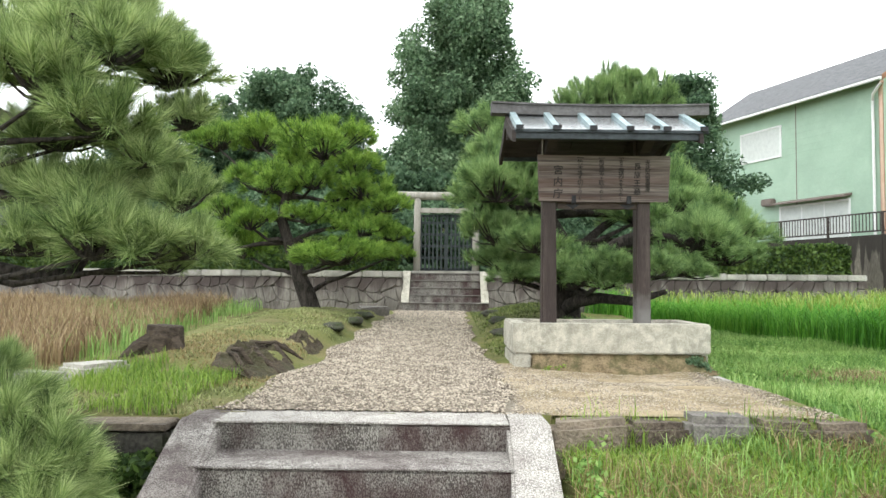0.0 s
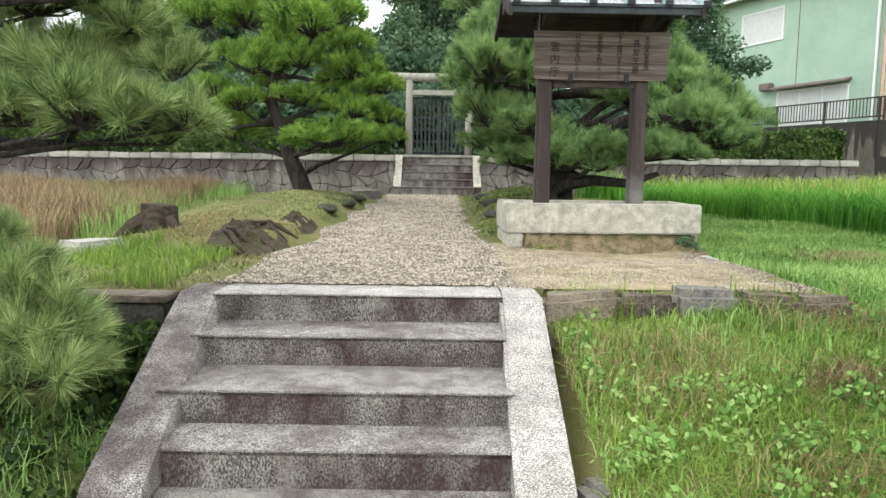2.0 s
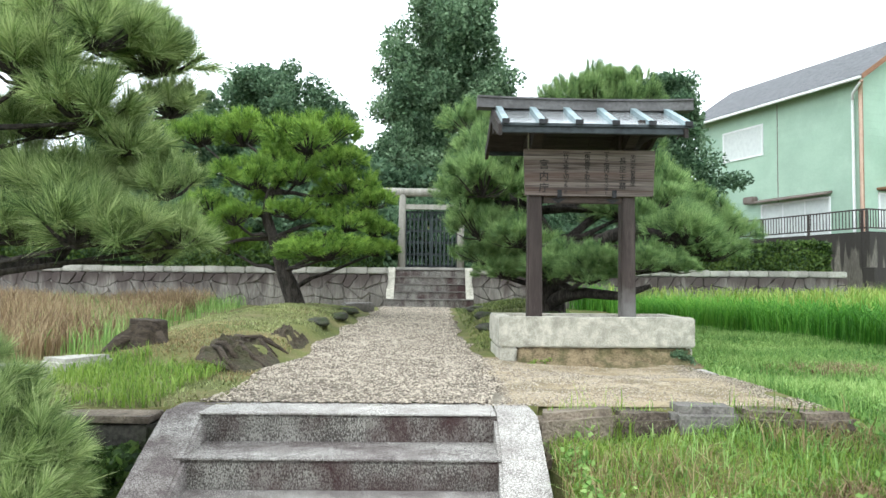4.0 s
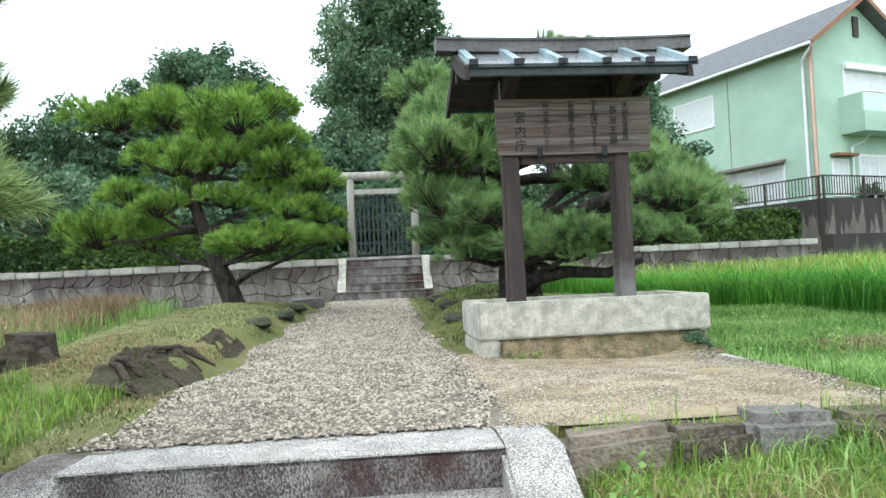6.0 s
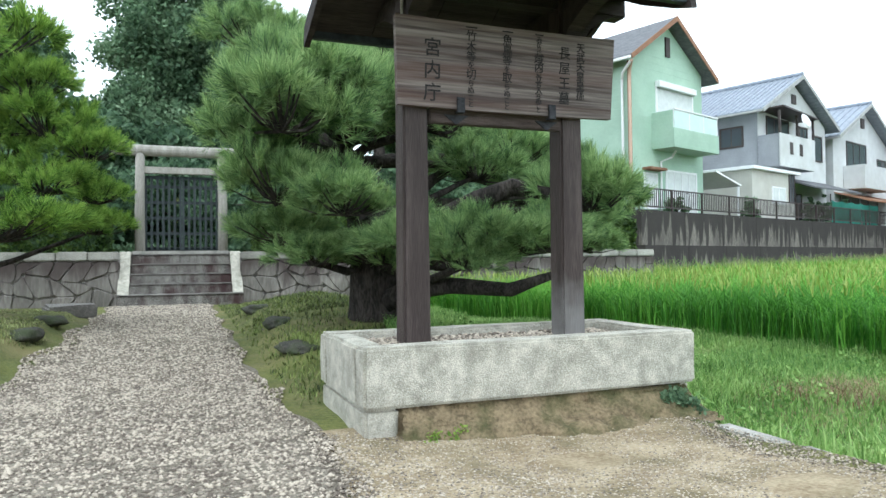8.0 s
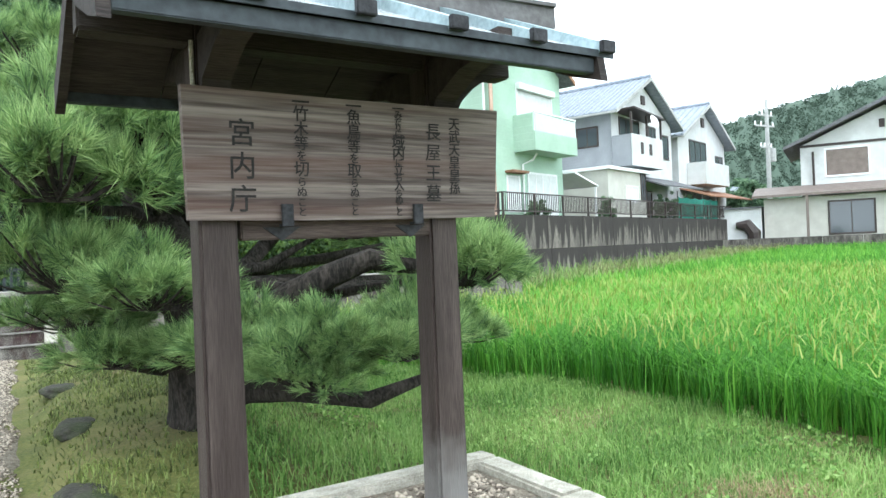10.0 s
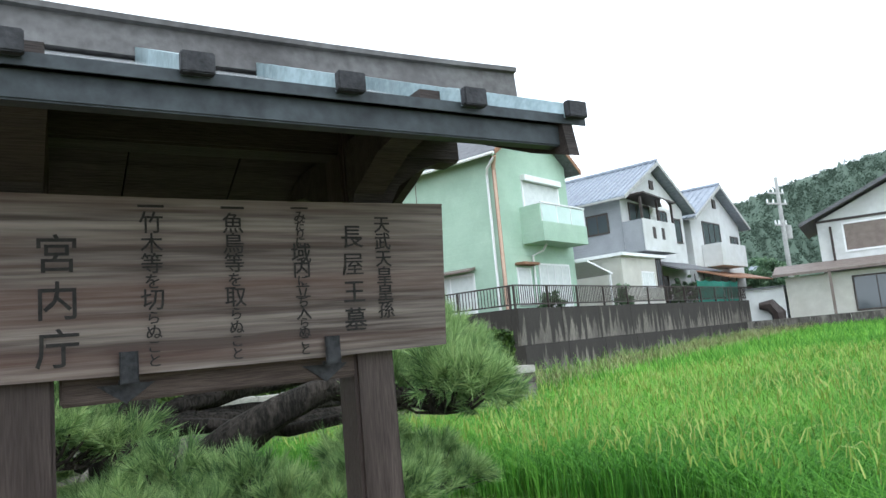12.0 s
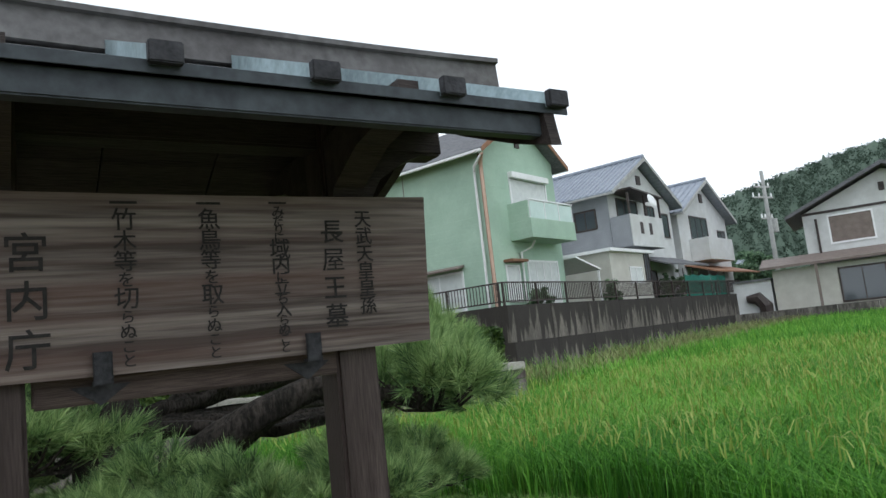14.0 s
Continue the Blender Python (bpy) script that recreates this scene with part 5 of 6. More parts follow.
stone("rock", 1.55, 10.8, 0.01, 0.48, 0.42, 0.19, M_WALLSTONE, "mossy rock under the pine", 36, 60)
stone("rock", -0.85, 14.2, 0.1, 0.6, 0.4, 0.2, M_WALLSTONE, "mossy rock beside the path", 37, 20)

def boulder(px, py, w, d, h, turn, seed):
    """A rounded rock, mostly sunk in the ground."""
    bm = bmesh.new()
    bmesh.ops.create_icosphere(bm, subdivisions=3, radius=1.0)
    for v in bm.verts:
        lump = 1 + 0.30 * noise.noise(v.co * 1.6 + Vector((seed * 2.3, seed, 0))) + 0.12 * noise.noise(v.co * 4.5 + Vector((0, seed, 3)))
        v.co = Vector((v.co.x * w / 2, v.co.y * d / 2, v.co.z * h / 2)) * lump
    ob = part("rock", bm, M_MOSSROCK, smooth=True)
    ob.matrix_basis = pose(px, py, float(ground_z(px, py)) - 0.12 * h, 0, 0, turn)
    return tagged(ob, "dark mossy rock sunk in the bank along the path", "stone", "rocks along the path")


for i, (px, py, w, d, h, turn) in enumerate(((-0.84, 9.4, 0.34, 0.6, 0.12, 15), (-0.80, 10.9, 0.30, 0.7, 0.14, -8), (-0.82, 12.4, 0.36, 0.6, 0.14, 5),
                                             (1.36, 9.0, 0.26, 0.55, 0.10, 12), (1.42, 10.6, 0.30, 0.6, 0.12, -10), (1.40, 12.3, 0.34, 0.5, 0.14, 20))):
    boulder(px, py, w, d, h, turn, i)
stump = empty("tree_stump", pose(-1.92, 6.6, float(ground_z(-1.92, 6.6)) - 0.01), "dark rotten tree stump sawn flat", "stump")
bm = tube([(0, 0, -0.12), (0, 0, 0.02), (0.01, 0, 0.12), (0.02, 0, 0.24)], [0.24, 0.185, 0.16, 0.15], 18, wobble=0.5)
part("trunk", bm, M_DEADROOT, stump, smooth=True)
part("root", tube([(-0.1, -0.05, 0.1), (-0.22, -0.10, 0.03), (-0.36, -0.16, -0.08)], [0.08, 0.07, 0.04], 8, wobble=0.5), M_DEADROOT, stump)
part("root", tube([(0.1, -0.08, 0.08), (0.2, -0.14, 0.0), (0.32, -0.2, -0.08)], [0.07, 0.06, 0.03], 8, wobble=0.5), M_DEADROOT, stump)
roots = empty("dead_roots", pose(-0.95, 6.85, 0.06), "exposed dead roots and dark eroded earth at the path", "roots")
for x0, reach, y0, y1, top in ((-0.26, 0.62, -1.10, 0.05, 0.115), (-0.04, 0.40, 0.30, 1.5, 0.11)):
    bm = bmesh.new()
    bmesh.ops.create_grid(bm, x_segments=30, y_segments=70, size=0.5)
    for v in bm.verts:
        u, w = v.co.x + 0.5, v.co.y + 0.5
        bulge = math.sin(math.pi * w) ** 0.6
        y = y0 + (y1 - y0) * w
        ridge = noise.noise(Vector((u * 3.0 + y * 2.0, y * 7.0, x0))) * 0.10 + noise.noise(Vector((u * 5.0 + y * 9.0, y * 15.0 - u * 6.0, 2.0))) * 0.10 + noise.noise(Vector((u * 19.0, y * 34.0, 5.0))) * 0.04
        v.co = Vector((x0 + reach * u * (0.7 + 0.3 * bulge), y - 0.12 * u, (top * bulge + 0.035) * (1 - u ** 2.4) - 0.10 * u ** 1.5 + ridge * bulge * math.sin(math.pi * min(1, u + 0.15))))
    part("earth", bm, M_EARTH, roots, "dark brown crumbling earth")
for i in range(10):
    r = random.Random(i)
    a = Vector((r.uniform(-0.25, 0.0), r.uniform(-1.0, 0.0), r.uniform(0.10, 0.17)))
    b = a + Vector((r.uniform(0.22, 0.42), r.uniform(-0.30, 0.05), -0.15))
    part("root", tube([a, a.lerp(b, 0.35) + Vector((0, 0, 0.05)), a.lerp(b, 0.7) + Vector((0, r.uniform(-0.05, 0.05), 0.02)), b], [0.018, 0.024, 0.02, 0.007], 7, wobble=0.7), M_DEADROOT, roots, smooth=True)

# ---- terrace with houses ----
HM = Matrix.Translation((15.92, 24.85, 0)) @ Matrix.Rotation(radians(20.2), 4, "Z")


def siding(name, c1, c2, pitch=0.14, rough=0.8):
    """Painted boards: fine level grooves over a mottled coat."""
    m = material(name, c1, c2, 1.2, rough, 0.05, 20, stain=tuple(0.75 * k for k in c1), stain_scale=0.5, stain_amount=0.35)
    N, L = m.node_tree.nodes, m.node_tree.links
    tc, w = N.new("ShaderNodeTexCoord"), N.new("ShaderNodeTexWave")
    w.wave_type, w.bands_direction, w.wave_profile = "BANDS", "Z", "SAW"
    w.inputs["Scale"].default_value = 0.314 / pitch
    L.new(tc.outputs["Object"], w.inputs["Vector"])
    bp = N.new("ShaderNodeBump")
    bp.inputs["Strength"].default_value, bp.inputs["Distance"].default_value = 0.9, 0.03
    L.new(w.outputs["Fac"], bp.inputs["Height"])
    L.new(bp.outputs[0], N["Principled BSDF"].inputs["Normal"])
    return m


M_MINT = siding("mint_siding", (0.38, 0.52, 0.41), (0.45, 0.59, 0.475), 0.28)
M_GREYSIDE = siding("grey_siding", (0.24, 0.25, 0.27), (0.33, 0.34, 0.36))
M_WHITEWALL = material("white_render", (0.52, 0.525, 0.52), (0.66, 0.665, 0.66), 2, 0.9, 0.1, 40, stain=(0.45, 0.44, 0.41), stain_scale=0.7, stain_amount=0.35)
M_CREAM = material("cream_render", (0.46, 0.445, 0.40), (0.58, 0.565, 0.51), 2, 0.9, 0.1, 40, stain=(0.40, 0.37, 0.32), stain_scale=0.7, stain_amount=0.35)
M_SLATE = material("slate_grey_roof", (0.08, 0.08, 0.085), (0.17, 0.17, 0.18), 3, 0.7, 0.4, 12, stretch=(1, 1, 4))
M_BLUETILE = material("blue_grey_tiles", (0.17, 0.19, 0.23), (0.33, 0.36, 0.41), 3, 0.45, 0.4, 10, stretch=(3, 1, 1))
M_PIPE = material("orange_brown_pipe", (0.48, 0.31, 0.23), (0.58, 0.41, 0.32), 3, 0.5, 0.05)
M_BROWNTRIM = material("brown_trim", (0.20, 0.10, 0.06), (0.32, 0.17, 0.10), 4, 0.7, 0.1)
M_DULLBROWN = material("dull_brown_metal", (0.14, 0.11, 0.095), (0.22, 0.18, 0.16), 3, 0.6, 0.1)
M_WHITE = material("white_paint", (0.72, 0.72, 0.72), (0.84, 0.84, 0.84), 4, 0.5, 0.05)
M_CONC = material("stained_concrete", (0.045, 0.04, 0.037), (0.24, 0.22, 0.195), 2, 0.95, 0.3, 14, stain=(0.025, 0.022, 0.02), stain_scale=1.1, stain_amount=0.85, stretch=(1.2, 1, 0.3))


M_MOULD_UPPER = moulded("moulded_concrete", 2.62, 0.85)
M_MOULD_LOWER = moulded("moulded_concrete", 1.345, 0.75)
M_RAIL = material("brown_railing", (0.03, 0.022, 0.02), (0.07, 0.055, 0.05), 6, 0.5, 0.05)
M_NET = material("green_net", (0.03, 0.16, 0.12), (0.06, 0.26, 0.20), 3, 0.9, 0.3)
M_GREYPOLE = material("concrete_pole", (0.30, 0.30, 0.29), (0.46, 0.46, 0.44), 4, 0.9, 0.1)
M_GLASS = bpy.data.materials.new("window_glass")
M_GLASS.use_nodes = True
gb = M_GLASS.node_tree.nodes["Principled BSDF"]
gb.inputs["Base Color"].default_value, gb.inputs["Roughness"].default_value, gb.inputs["Specular IOR Level"].default_value = (0.06, 0.07, 0.08, 1), 0.06, 0.8
M_CURTAIN = material("pale_blind", (0.55, 0.57, 0.56), (0.70, 0.72, 0.70), 5, 0.7, 0.1)
M_FROST = material("frosted_panel", (0.50, 0.62, 0.58), (0.60, 0.72, 0.68), 3, 0.3, 0.0)


def window(parent, plane, a0, a1, z0, z1, at, glass, out=-1, frame=0.06, name="window", bars=1):
    """A framed window standing a little proud of a wall. plane u: on a front (a runs along u); plane v: on a side wall."""
    def bx(p0, p1, q0, q1, n0, n1):
        n0, n1 = sorted((at + out * n0, at + out * n1))
        return block(p0, p1, n0, n1, q0, q1) if plane == "u" else block(n0, n1, p0, p1, q0, q1)
    w = part(name, bx(a0, a1, z0, z1, -0.05, 0.02), glass, parent)
    for p0, p1, q0, q1 in ((a0 - frame, a0, z0 - frame, z1 + frame), (a1, a1 + frame, z0 - frame, z1 + frame), (a0, a1, z1, z1 + frame), (a0, a1, z0 - frame, z0)):
        part("window_frame", bx(p0, p1, q0, q1, -0.03, 0.05), M_RAIL if glass is M_GLASS else M_WHITE, w)
    for i in range(bars):
        m = a0 + (a1 - a0) * (i + 1) / (bars + 1)
        part("window_bar", bx(m - 0.025, m + 0.025, z0, z1, 0.022, 0.04), M_RAIL if glass is M_GLASS else M_WHITE, w)
    return w


def gabled(name, label, u0, u1, v0, v1, z0, eave, ridge, wall, roofmat, fascia, over=0.5, thick=0.16):
    """A house whose gable looks at the field."""
    h = empty(name, HM, label, "house")
    um = (u0 + u1) / 2
    part("wall", prism([(u0, z0), (u1, z0), (u1, eave), (um, ridge - 0.1), (u0, eave)], v0, v1, "y"), wall, h)
    k = (ridge - eave) / (um - u0)
    for s in (-1, 1):
        ue = um + s * (um - u0 + over)
        ze = eave - k * over
        r = part("roof", prism([(um, ridge), (ue, ze), (ue, ze + thick), (um, ridge + thick)], v0 - over, v1 + over, "y"), roofmat, h)
        part("fascia", prism([(um, ridge - 0.04), (ue, ze - 0.04), (ue + s * 0.02, ze + thick), (um, ridge + thick + 0.02)], v0 - over - 0.04, v0 - over - 0.005, "y"), fascia, r)
        part("gutter", block(min(ue, ue + s * 0.12), max(ue, ue + s * 0.12), v0 - over, v1 + over, ze - 0.02, ze + 0.09, 0.02), fascia if wall is not M_MINT else M_WHITE, r)
    return h


def roof_ribs(h, u0, u1, v0, v1, eave, ridge, over, n):
    """Raised rows of roof tiles running from ridge to eave."""
    um = (u0 + u1) / 2
    k = (ridge - eave) / (um - u0)
    for side in (-1, 1):
        ue, ze = um + side * (um - u0 + over), eave - k * over
        for i in range(n):
            v = v0 - over + 0.12 + (v1 - v0 + 2 * over - 0.24) * i / (n - 1)
            part("tile_rib", tube([(um, v, ridge + 0.17), (ue, v, ze + 0.17)], [0.05, 0.05], 6), M_BLUETILE, h)
    part("ridge_tile", tube([(um, v0 - over, ridge + 0.22), (um, v1 + over, ridge + 0.22)], [0.13, 0.13], 8), M_BLUETILE, h)


def antenna(h, u, v, z):
    """A thin rooftop aerial."""
    mast = part("antenna", tube([(u, v, z - 0.2), (u, v, z + 1.7)], [0.025, 0.02], 6), M_GREYPOLE, h, "thin grey aerial")
    part("boom", tube([(u - 0.5, v, z + 1.6), (u + 0.5, v, z + 1.6)], [0.015, 0.015], 5), M_GREYPOLE, mast)
    for k in range(5):
        a = u - 0.45 + 0.22 * k
        part("element", tube([(a, v - 0.3, z + 1.6), (a, v + 0.3, z + 1.6)], [0.01, 0.01], 5), M_GREYPOLE, mast)


h1 = gabled("house", "mint green two-storey house with a grey gable roof", 1.42, 6.75, 1.47, 10.5, 2.4, 8.75, 10.5, M_MINT, M_SLATE, M_BROWNTRIM)
part("corner_trim", block(1.36, 1.50, 1.40, 1.49, 2.5, 8.5), M_BROWNTRIM, h1)
part("downpipe", tube([(0.95, 1.0, 8.35), (1.2, 1.25, 8.1), (1.26, 1.32, 7.9), (1.26, 1.32, 2.6)], [0.06] * 4, 8), M_PIPE, h1, "orange-brown downpipe")
part("downpipe", tube([(0.95, 1.05, 8.3), (1.15, 1.55, 8.0), (1.34, 1.72, 7.8), (1.34, 1.72, 2.6)], [0.055] * 4, 8), M_WHITE, h1, "white downpipe")
window(h1, "v", 6.3, 8.6, 6.5, 7.75, 1.42, M_CURTAIN, -1, 0.08, "shutter_window", 0)
window(h1, "v", 2.9, 6.3, 2.7, 4.15, 1.42, M_CURTAIN, -1, 0.08, "terrace_window", 2)
part("canopy", prism([(1.42, 4.36), (0.98, 4.27), (0.98, 4.33), (1.42, 4.46)], 2.75, 6.45, "y"), M_DULLBROWN, h1, "thin brown canopy")
part("lamp", block(1.1, 1.42, 6.55, 7.2, 4.3, 4.62, 0.05), M_DULLBROWN, h1, "brown shutter box")
part("seam", block(1.412, 1.419, 5.42, 5.46, 2.6, 8.5), M_DULLBROWN, h1, "dark joint between the cladding sheets")
part("vent", block(3.95, 4.25, 1.40, 1.475, 9.1, 9.9), M_RAIL, h1)
window(h1, "u", 3.3, 5.9, 6.3, 7.75, 1.47, M_CURTAIN, -1, 0.09, "shutter_window", 0)
part("shutter_box", block(3.2, 6.0, 1.25, 1.47, 7.75, 8.0, 0.02), M_WHITE, h1)
bal = part("balcony", block(2.92, 6.3, 0.47, 1.47, 5.2, 5.36), M_MINT, h1, "mint balcony with frosted panels")
part("front_panel", block(2.92, 6.3, 0.47, 0.55, 5.36, 5.95), M_MINT, bal)
part("side_panel", block(2.92, 3.0, 0.555, 1.47, 5.36, 6.65), M_MINT, bal)
part("side_panel", block(6.22, 6.3, 0.555, 1.47, 5.36, 6.65), M_MINT, bal)
for i in range(3):
    a = 3.02 + i * 1.07
    part("pane", block(a, a + 1.03, 0.50, 0.52, 5.96, 6.62), M_FROST, bal)
    part("balcony_post", block(a + 1.03, a + 1.07, 0.48, 0.54, 5.95, 6.66), M_WHITE, bal)
part("handrail", block(2.92, 6.3, 0.47, 0.55, 6.66, 6.72, 0.01), M_WHITE, bal)
part("drainpipe", tube([(3.9, 1.0, 5.2), (3.9, 1.2, 4.95), (3.4, 1.38, 4.75), (3.4, 1.38, 2.6)], [0.045] * 4, 7), M_WHITE, h1)
window(h1, "u", 2.35, 3.15, 2.9, 4.2, 1.47, M_CURTAIN, -1, 0.07, "window", 0)
part("canopy", block(2.2, 3.35, 1.05, 1.47, 4.35, 4.45, 0.02), M_BROWNTRIM, h1)
window(h1, "u", 3.9, 6.1, 2.6, 4.4, 1.47, M_CURTAIN, -1, 0.08, "terrace_door", 3)
car = part("carport", prism([(6.8, 4.55), (9.0, 4.05), (9.0, 4.12), (6.8, 4.62)], 0.9, 3.4, "y"), M_WHITE, h1, "white carport roof")
for u, v in ((8.9, 1.0), (8.9, 3.3)):
    part("carport_post", block(u - 0.04, u + 0.04, v - 0.04, v + 0.04, 2.4, 4.06), M_WHITE, car)

h2 = gabled("house", "grey and white two-storey house with blue-grey tiled roof", 13.3, 21.4, 2.2, 9.5, 2.4, 8.35, 10.4, M_GREYSIDE, M_BLUETILE, M_GREYPOLE, 0.6)
part("front_wall", prism([(13.32, 2.4), (21.38, 2.4), (21.38, 8.2), (17.35, 10.2), (13.32, 8.2)], 2.15, 2.195, "y"), M_WHITEWALL, h2, "white front wall")
roof_ribs(h2, 13.3, 21.4, 2.2, 9.5, 8.35, 10.4, 0.6, 26)
window(h2, "v", 3.0, 4.1, 6.6, 7.5, 13.3, M_GLASS, -1, 0.09, "window", 1)
part("vent", block(17.1, 17.6, 2.09, 2.15, 9.1, 9.6), M_RAIL, h2)
b2 = part("balcony", block(13.2, 17.2, 1.1, 2.14, 5.35, 6.95, 0.02), M_GREYSIDE, h2, "grey and white balcony box")
part("front_panel", block(13.25, 17.25, 1.05, 1.095, 5.35, 6.97), M_WHITEWALL, b2)
for u in (14.3, 15.4):
    part("slot", block(u, u + 0.35, 1.03, 1.06, 6.0, 6.6), M_RAIL, b2)
part("pergola", prism([(13.4, 8.25), (17.4, 8.05), (17.4, 8.12), (13.4, 8.33)], 0.9, 2.1, "y"), M_RAIL, h2)
for u in (13.45, 15.4, 17.3):
    part("pergola_post", block(u - 0.05, u + 0.05, 1.1, 1.2, 6.95, 8.1), M_RAIL, h2)
window(h2, "u", 14.2, 16.6, 7.0, 8.0, 2.15, M_GLASS, -1, 0.08, "balcony_door", 2)
window(h2, "u", 18.0, 18.9, 6.3, 7.9, 2.15, M_GLASS, -1, 0.08, "window", 1)
window(h2, "u", 19.8, 20.8, 6.3, 7.6, 2.15, M_GLASS, -1, 0.08, "window", 0)
bm = bmesh.new()
bmesh.ops.create_cone(bm, cap_ends=True, segments=20, radius1=0.42, radius2=0.30, depth=0.10)
bmesh.ops.rotate(bm, verts=bm.verts, cent=(0, 0, 0), matrix=Matrix.Rotation(radians(75), 3, "X"))
bmesh.ops.translate(bm, verts=bm.verts, vec=(15.6, 0.75, 7.75))
part("satellite_dish", bm, M_WHITE, h2, "white satellite dish")
an = part("annex", block(10.2, 14.6, 1.0, 4.5, 2.4, 4.95), M_CREAM, h2, "cream single-storey annex")
part("annex_roof", block(10.0, 14.9, 0.8, 4.7, 4.95, 5.1), M_WHITE, an)
window(h2, "u", 12.2, 13.5, 3.5, 4.2, 1.0, M_CURTAIN, -1, 0.06, "window", 1)
window(h2, "u", 14.0, 14.5, 3.6, 5.0, 1.0, M_GLASS, -1, 0.06, "window", 1)
part("porch_roof", prism([(0.2, 4.3), (2.2, 5.0), (2.2, 5.08), (0.2, 4.38)], 15.0, 21.0), M_SLATE, h2)
window(h2, "u", 15.4, 18.0, 2.6, 4.2, 2.15, M_GLASS, -1, 0.08, "terrace_door", 3)

h3 = gabled("house", "white two-storey house with pale tiled roof", 22.6, 31.6, 2.2, 9.5, 2.4, 8.0, 10.2, M_WHITEWALL, M_BLUETILE, M_GREYPOLE, 0.6)
roof_ribs(h3, 22.6, 31.6, 2.2, 9.5, 8.0, 10.2, 0.6, 20)
antenna(h3, 25.0, 6.0, 9.4)
b3 = part("balcony", block(24.0, 28.6, 1.0, 2.19, 4.9, 6.3, 0.02), M_WHITEWALL, h3)
window(h3, "u", 29.6, 31.0, 5.6, 7.1, 2.2, M_GLASS, -1, 0.08, "window", 1)
window(h3, "u", 24.6, 27.6, 6.35, 7.8, 2.2, M_GLASS, -1, 0.08, "balcony_door", 2)
window(h3, "v", 3.2, 4.2, 5.6, 6.9, 22.6, M_GLASS, -1, 0.08, "window", 1)
part("vent", block(26.9, 27.4, 2.12, 2.2, 8.9, 9.5), M_RAIL, h3)
part("porch_roof", prism([(0.3, 4.0), (2.2, 4.6), (2.2, 4.68), (0.3, 4.08)], 22.6, 31.2), M_BROWNTRIM, h3)

terrace = empty("terrace_wall", HM, "dark streaked concrete terrace wall below the houses", "wall", kind="structure")
for i in range(10):
    part("panel", block(2.85 * i + 0.006, 2.85 * i + 2.844, 0.05, 0.35, 1.35, 2.62, 0.01), M_MOULD_UPPER, terrace)
    part("panel", block(2.85 * i + 0.006, 2.85 * i + 2.844, -0.10, 0.35, -0.6, 1.345, 0.01), M_MOULD_LOWER, terrace)
for i in range(5):
    part("panel", block(0.0, 0.3, 0.36 + 2.3 * i, 0.36 + 2.3 * i + 2.29, -0.6, 2.62, 0.01), M_MOULD_UPPER, terrace)
part("yard", block(0.3, 60, 0.36, 40, 2.2, 2.45), M_CONC, terrace, "paved yard")
fence = empty("railing", HM, "dark brown metal railing on the terrace wall", "railing")
for i in range(13):
    u = 0.08 + i * 2.15
    part("post", block(u - 0.035, u + 0.035, 0.16, 0.23, 2.62, 3.42), M_RAIL, fence)
for i in range(4):
    part("post", block(0.1, 0.17, 0.4 + 2.3 * i, 0.47 + 2.3 * i, 2.62, 3.42), M_RAIL, fence)
for z in (2.74, 3.40):
    part("rail", block(0.05, 26, 0.17, 0.22, z, z + 0.05), M_RAIL, fence)
    part("rail", block(0.11, 0.16, 0.23, 8.0, z, z + 0.05), M_RAIL, fence)
bar = part("bar", block(-0.012, 0.012, -0.012, 0.012, 2.77, 3.41), M_RAIL, fence)
bar.matrix_basis = pose(0.25, 0.195, 0)
for i in range(1, 190):
    o = new("bar", bar.data)
    o.parent = fence
    o.matrix_basis = pose(0.25 + 0.135 * i, 0.195, 0)
for i in range(1, 55):
    o = new("bar", bar.data)
    o.parent = fence
    o.matrix_basis = pose(0.135, 0.25 + 0.14 * i, 0)
net = empty("garden_net", HM, "green garden net hung on thin poles", "net")
for i in range(6):
    u = 18.2 + i * 1.35
    part("pole", tube([(u, 0.7, 2.4), (u, 0.7, 4.2)], [0.03, 0.03], 6), M_RAIL, net)
    if i < 5:
        bm = bmesh.new()
        bmesh.ops.create_grid(bm, x_segments=8, y_segments=6, size=0.5)
        for v in bm.verts:
            v.co = Vector((u + 0.67 + v.co.x * 1.34, 0.66 + 0.07 * math.sin(9 * v.co.x + i) * (0.6 - v.co.y), 3.25 + v.co.y * 1.25 - 0.08 * (1 - 4 * v.co.x ** 2)))
        part("net_panel", bm, M_NET, net)

# ---- white house beyond the field ----
QM = Matrix.Translation((43.1, 30.3, 0)) @ Matrix.Rotation(radians(-60), 4, "Z")
h4 = empty("house", QM, "white two-storey house with a low brown lean-to beyond the field", "house")
part("wall", prism([(-0.6, 0.6), (8.4, 0.6), (8.4, 6.9), (3.9, 8.9), (-0.6, 6.9)], 0, 7, "y"), M_WHITEWALL, h4)
for s in (-1, 1):
    ue, um = 3.9 + s * 5.4, 3.9
    part("roof", prism([(um, 9.05), (ue, 6.65), (ue, 6.85), (um, 9.27)], -0.9, 7.6, "y"), M_SLATE, h4)
window(h4, "u", 0.8, 3.0, 5.0, 6.55, 0, M_DULLBROWN, -1, 0.1, "shutter_window", 0)
window(h4, "u", 4.6, 6.2, 5.4, 6.55, 0, M_GLASS, -1, 0.1, "window", 1)
part("vent", block(3.6, 3.9, -0.06, 0.0, 7.6, 8.1), M_RAIL, h4)
